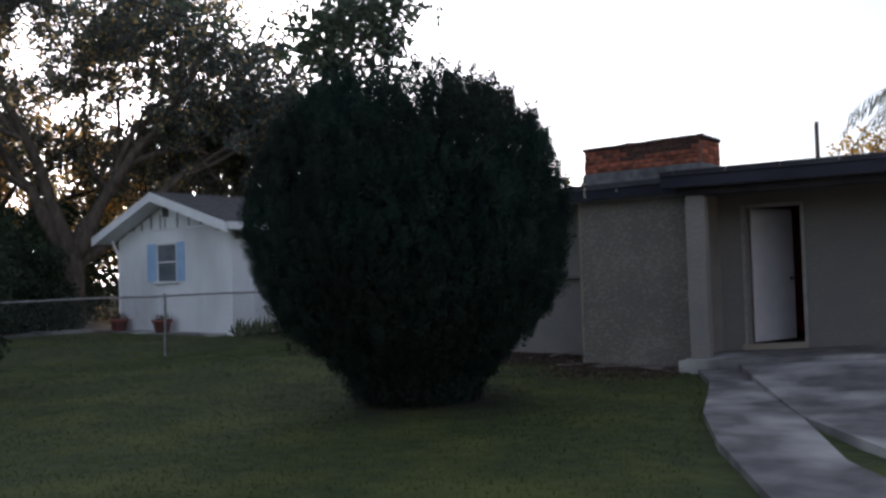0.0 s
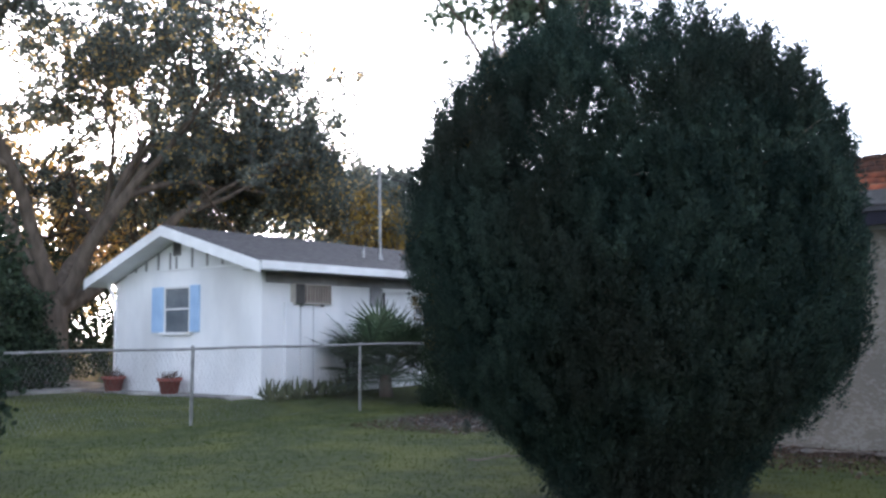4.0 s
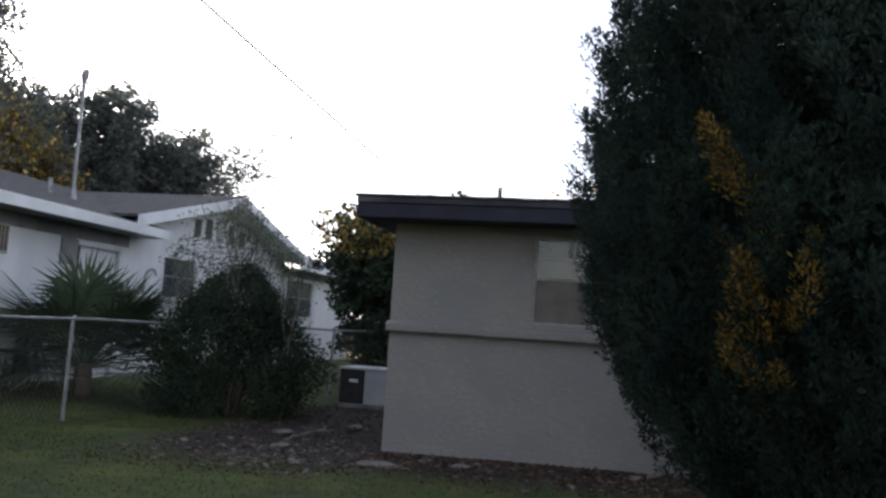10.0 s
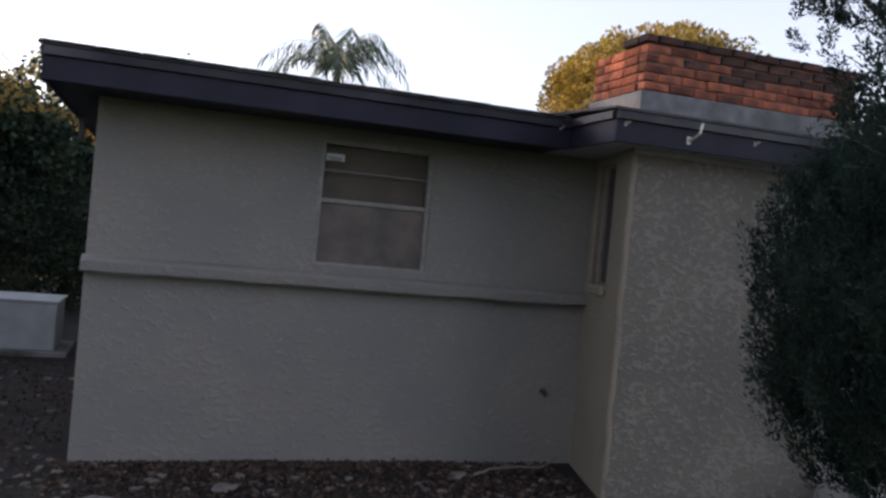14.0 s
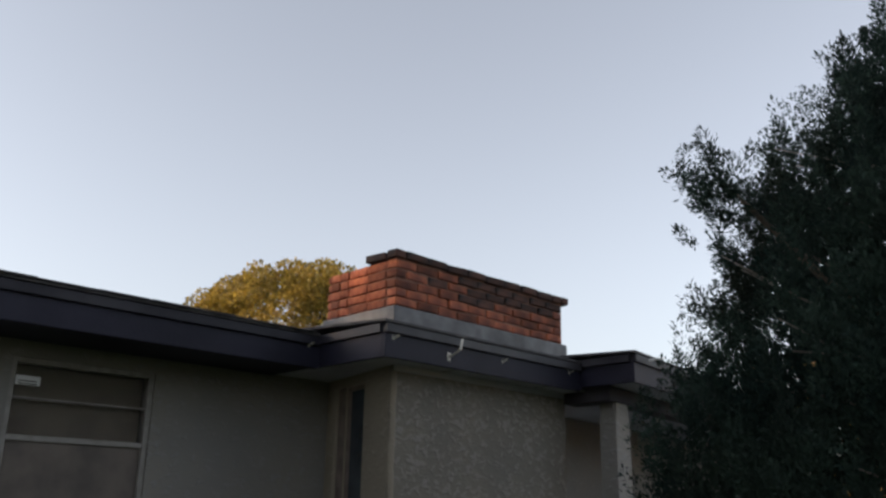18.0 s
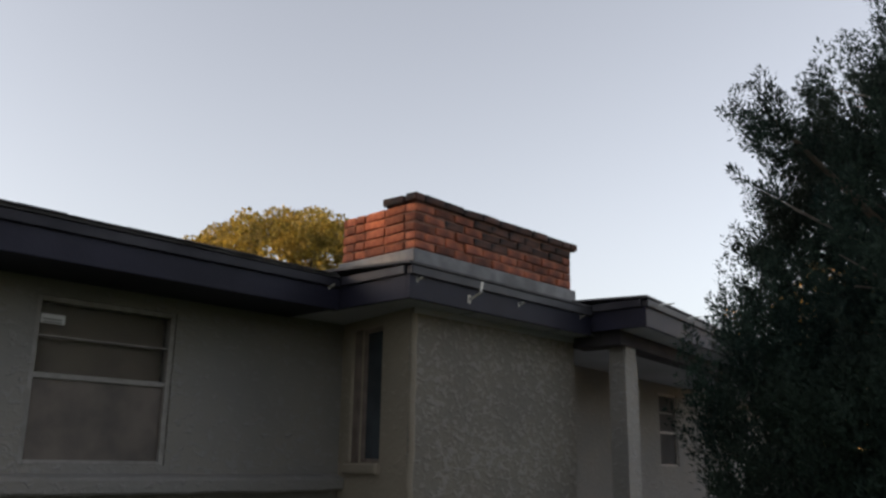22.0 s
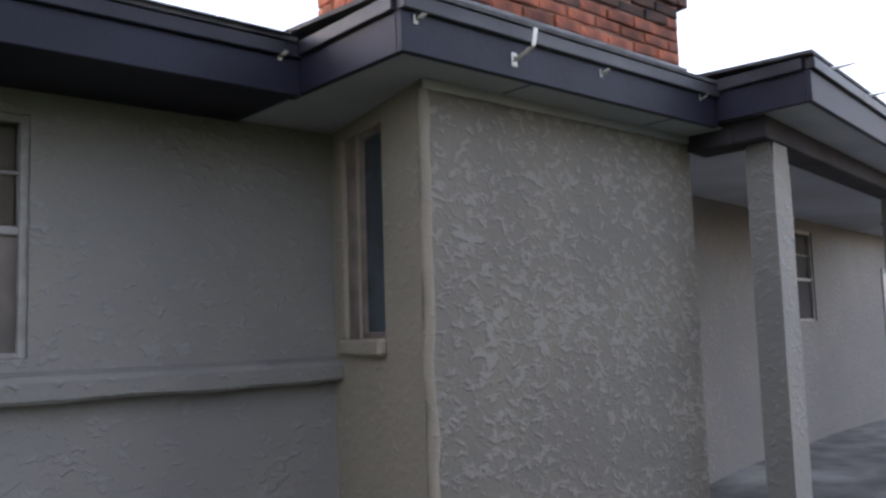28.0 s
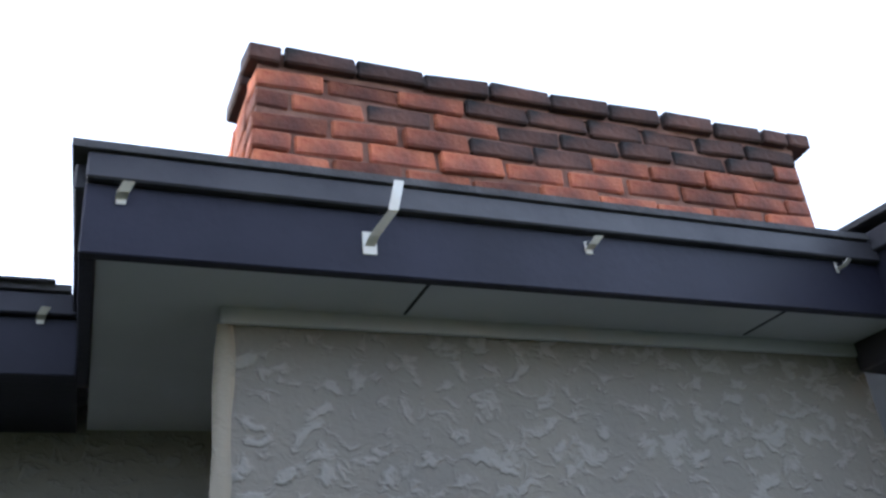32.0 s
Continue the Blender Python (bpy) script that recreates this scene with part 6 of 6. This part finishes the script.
def flat_stone(at, turn, size, label):
    root = thing("flat_stone", label, "stone", "stones on the bare soil", at=at)
    bm = bmesh.new()
    bmesh.ops.create_icosphere(bm, subdivisions=2, radius=1)
    for v in bm.verts:
        k = 1 + 0.3 * noise.noise(v.co * 1.6 + Vector((turn, size, 0)))
        k *= 1 + 0.35 * noise.noise(v.co * 4 + Vector((0, turn, 0)))
        v.co = Vector((v.co.x * size * 0.7 * k, v.co.y * size * 0.42 * k, max(-0.3, min(0.6, v.co.z)) * 0.035 * k))
    root.rotation_euler = (0, 0, radians(turn))
    part("slab", bm, RUBBLE_PALE, root)
    return root


RUBBLE_PALE = surface("broken_concrete", [(0.11, 0.10, 0.09), (0.22, 0.2, 0.18)], 7, 0.95, 0.01, 40)
for x, y, turn, size in ((-3.4, -0.05, 15, 0.26), (-4.6, 0.5, 70, 0.2), (-2.6, 0.25, 40, 0.14), (-4.1, -0.4, 110, 0.13), (-0.9, 0.55, 20, 0.12), (0.6, -0.5, 60, 0.16), (1.4, -0.42, 10, 0.2), (-5.0, 1.6, 35, 0.17), (-4.4, 2.6, 80, 0.2)):
    flat_stone((x, y, 0.0), turn, size, "broken pale piece of concrete on the soil")


def fallen_branch(at, turn, long, seed):
    rng = np.random.default_rng(seed)
    root = thing("fallen_branch", "dry fallen branch lying on the ground", "branch", "branches lying by the walls", at=at)
    root.rotation_euler = (0, 0, radians(turn))
    p, line, side = np.array((-long / 2, 0.0, 0.03)), [], []
    for i in range(9):
        line.append((p.copy(), 0.013 * (1 - 0.09 * i)))
        if i in (3, 5, 6, 7):
            e = p + np.array((long * 0.16, rng.choice((-1, 1)) * long * rng.uniform(0.1, 0.22), rng.uniform(0.0, 0.12)))
            side.append([(p.copy(), 0.007), ((p + e) / 2 + rng.normal(size=3) * 0.01, 0.005), (e, 0.002)])
        p = p + np.array((long / 8, rng.normal() * 0.03, rng.normal() * 0.01))
        p[2] = max(p[2], 0.015)
    tube_part("limb", [line], TWIG, root, sides=6)
    for k in side:
        tube_part("twig", [k], TWIG, root, sides=5)
    return root


for k, (x, y, turn, long) in enumerate(((1.2, -0.55, 12, 1.1), (1.7, -0.8, -20, 0.8), (0.3, -0.6, 40, 0.7), (-1.75, -2.9, 35, 1.0), (-4.5, 1.2, 70, 0.9), (-0.5, 0.5, 5, 0.6), (-3.2, -0.5, -30, 0.7))):
    fallen_branch((x, y, 0.0), turn, long, 200 + k)

# condensing unit beside the grey house
unit = thing("condensing_unit", "pale grey condensing unit with a dark coil side", "air conditioner", at=(-5.3, 5.3, 0))
board("pad", (-0.25, 1.25, -0.1, 0.9, -0.15, 0.04), CONCRETE, unit, "concrete pad", 0.01)
board("cabinet", (0.21, 1.1, 0.0, 0.8, 0.04, 0.59), GREY_BOX, unit, "pale grey steel cabinet", 0.012)
board("coil", (-0.2, 0.208, 0.0, 0.8, 0.04, 0.59), BLACK_BOX, unit, "black coil side", 0.006)
board("lid", (-0.22, 1.12, -0.02, 0.82, 0.59, 0.62), GREY_BOX, unit, "pale overhanging lid", 0.006)
board("label_plate", (-0.04, 0.1, -0.006, -0.001, 0.38, 0.43), PAPER, unit, "small white label plate", 0)
for k in range(9):
    board("coil_fin", (-0.19 + k * 0.042, -0.17 + k * 0.042, -0.004, 0.0, 0.08, 0.34), PIPE, unit, edge=0)

# skip and yellow house past the porch
skip = thing("roll_off_dumpster", "dark navy steel roll-off dumpster on the drive", "dumpster", at=(13.2, -2.4, 0.0))
for nm, d in (("side", (0, 2.3, 0, 0.06, 0.15, 1.6)), ("side", (0, 2.3, 4.94, 5.0, 0.15, 1.6)), ("end", (0, 0.06, 0.06, 4.94, 0.15, 1.6)), ("end", (2.24, 2.3, 0.06, 4.94, 0.15, 1.6)), ("floor", (0, 2.3, 0, 5, 0.1, 0.15)), ("top_rail", (-0.05, 0.08, -0.05, 5.05, 1.6, 1.68)), ("top_rail", (2.22, 2.35, -0.05, 5.05, 1.6, 1.68))):
    board(nm, d, NAVY, skip, edge=0.006)
for k in range(8):
    board("rib", (-0.07, 0.0, 0.1 + k * 0.68, 0.2 + k * 0.68, 0.15, 1.6), NAVY, skip, edge=0.006)
for y in (0.6, 4.3):
    tube_part("wheel", [[((0.0, y, 0.1), 0.1), ((0.25, y, 0.1), 0.1)]], PIPE, skip, sides=12)
board("hinge_block", (-0.2, 0.0, 5.0, 5.2, 1.3, 1.5), NAVY, skip, edge=0.01)
board("hinge_block", (-0.2, 0.0, 5.0, 5.2, 0.5, 0.7), NAVY, skip, edge=0.01)
yel = thing("yellow_house", "sunny yellow rendered bungalow with white eaves", "house", at=(20.5, 0, 0))
board("wall", (0, 8, -12.0, 5.3, -0.1, 2.9), YELLOW_WALL, yel, "yellow rendered wall", 0.01)
board("wall", (-1.2, 0.0, -12.0, 2.4, -0.1, 2.9), YELLOW_WALL, yel, "projecting yellow wall", 0.01)
board("eave", (-0.5, 8.5, 2.9, 5.8, 2.9, 3.12), WHITE_TRIM, yel, "white eave board", 0.01)
board("eave", (-1.7, 8.5, -12.4, 2.9, 2.9, 3.14), WHITE_TRIM, yel, "white eave board", 0.01)
slope(yel, (-1.7, -12.4, 3.14), (3.4, -12.4, 3.55), (3.4, 5.8, 3.55), (-1.7, 5.8, 3.14), SHINGLE, "roof")
slope(yel, (3.4, -12.4, 3.55), (8.5, -12.4, 3.14), (8.5, 5.8, 3.14), (3.4, 5.8, 3.55), SHINGLE, "roof")

# ---- ground cover ----
def scatter(name, label, count, place_of, size, mat, seed, flat=False):
    rng = np.random.default_rng(seed)
    xy = place_of(rng, count)
    z = np.array([ground_height(x, y) for x, y in xy])
    base = np.column_stack([xy, z])
    way = rng.normal(size=(len(xy), 3)) * (0.5 if not flat else 1.0) + np.array((0, 0, 1.0 if not flat else 0.05))
    if flat:
        way[:, 2] = np.abs(way[:, 2]) * 0.15
        base[:, 2] += 0.012
    v, q = kites(rng, base, way, rng.uniform(size * 0.5, size * 1.2, len(xy)), rng.uniform(size * (0.07 if not flat else 0.25), size * (0.12 if not flat else 0.4), len(xy)), False)
    ob = arrays(name, v, q, mat)
    return tagged(ob, label, name.replace("_", " "), kind="stuff")


def on_lawn(rng, n):
    xy = np.column_stack([rng.uniform(-14, 7.5, n), rng.uniform(-12, 5, n)])
    wiggle = np.array([noise.noise((x * 0.9, y * 0.9, 0)) for x, y in xy])
    x, y = xy[:, 0], xy[:, 1]
    lawn_side = (y + wiggle * 0.9 < -0.6) | (x + wiggle * 0.9 < -6.2)
    clear = (x > -9.6) | (y < 0.0)
    bush = np.hypot(x - 0.4, y + 4.2) + wiggle * 0.5 > 0.7
    keep = lawn_side & clear & bush & ~((x > 2.2 + (-0.6 - y) * 0.42) & (y > -9))
    return xy[keep]


def by_walls(rng, n):
    x = rng.uniform(-6.0, 2.0, n)
    y = np.where(x < 0, WY, 0.0) - 0.03 - rng.beta(0.8, 2.2, n) * 2.0
    y = np.where(x < LX - 0.1, rng.uniform(-1.2, 5.0, n), y)
    return np.column_stack([x, y])


scatter("grass", "short uneven dark green lawn grass", 200000, on_lawn, 0.032, GRASS_BLADE, 1)
def wall_foot(rng, n):
    return np.column_stack([rng.uniform(NX + 0.05, NX + 0.55, n), rng.beta(1.2, 2.0, n) * 2.6 + 0.3])


scatter("weeds", "tall pale weeds along the white wall's foot", 170, wall_foot, 0.4, WEED, 5)
scatter("leaf_litter", "brown dry leaves strewn along the walls", 14000, by_walls, 0.04, LITTER, 2, True)


def crumbs():
    rng = np.random.default_rng(9)
    xy = np.vstack([by_walls(rng, 520), np.column_stack([rng.normal(-4.6, 0.55, 240), rng.normal(0.2, 0.6, 240)])])
    verts, quads = [], []
    for x, y in xy:
        s = 0.008 + 0.034 * rng.beta(1.0, 2.6)
        z = ground_height(x, y)
        c = np.array([(-1, -1, -1), (1, -1, -1), (1, 1, -1), (-1, 1, -1), (-1, -1, 1), (1, -1, 1), (1, 1, 1), (-1, 1, 1)]) * s * (1, 0.8, 0.45) * rng.uniform(0.7, 1.2, (8, 3))
        a = rng.uniform(0, 3)
        c[:, :2] = c[:, :2] @ np.array(((math.cos(a), -math.sin(a)), (math.sin(a), math.cos(a))))
        i = len(verts)
        verts += list(c + np.array((x, y, z + s * 0.25)))
        quads += [(i, i + 3, i + 2, i + 1), (i + 4, i + 5, i + 6, i + 7), (i, i + 1, i + 5, i + 4), (i + 1, i + 2, i + 6, i + 5), (i + 2, i + 3, i + 7, i + 6), (i + 3, i, i + 4, i + 7)]
    tagged(arrays("rubble", np.array(verts), quads, RUBBLE), "pale crumbs of stucco and stone on the soil", "rubble", kind="stuff")


crumbs()
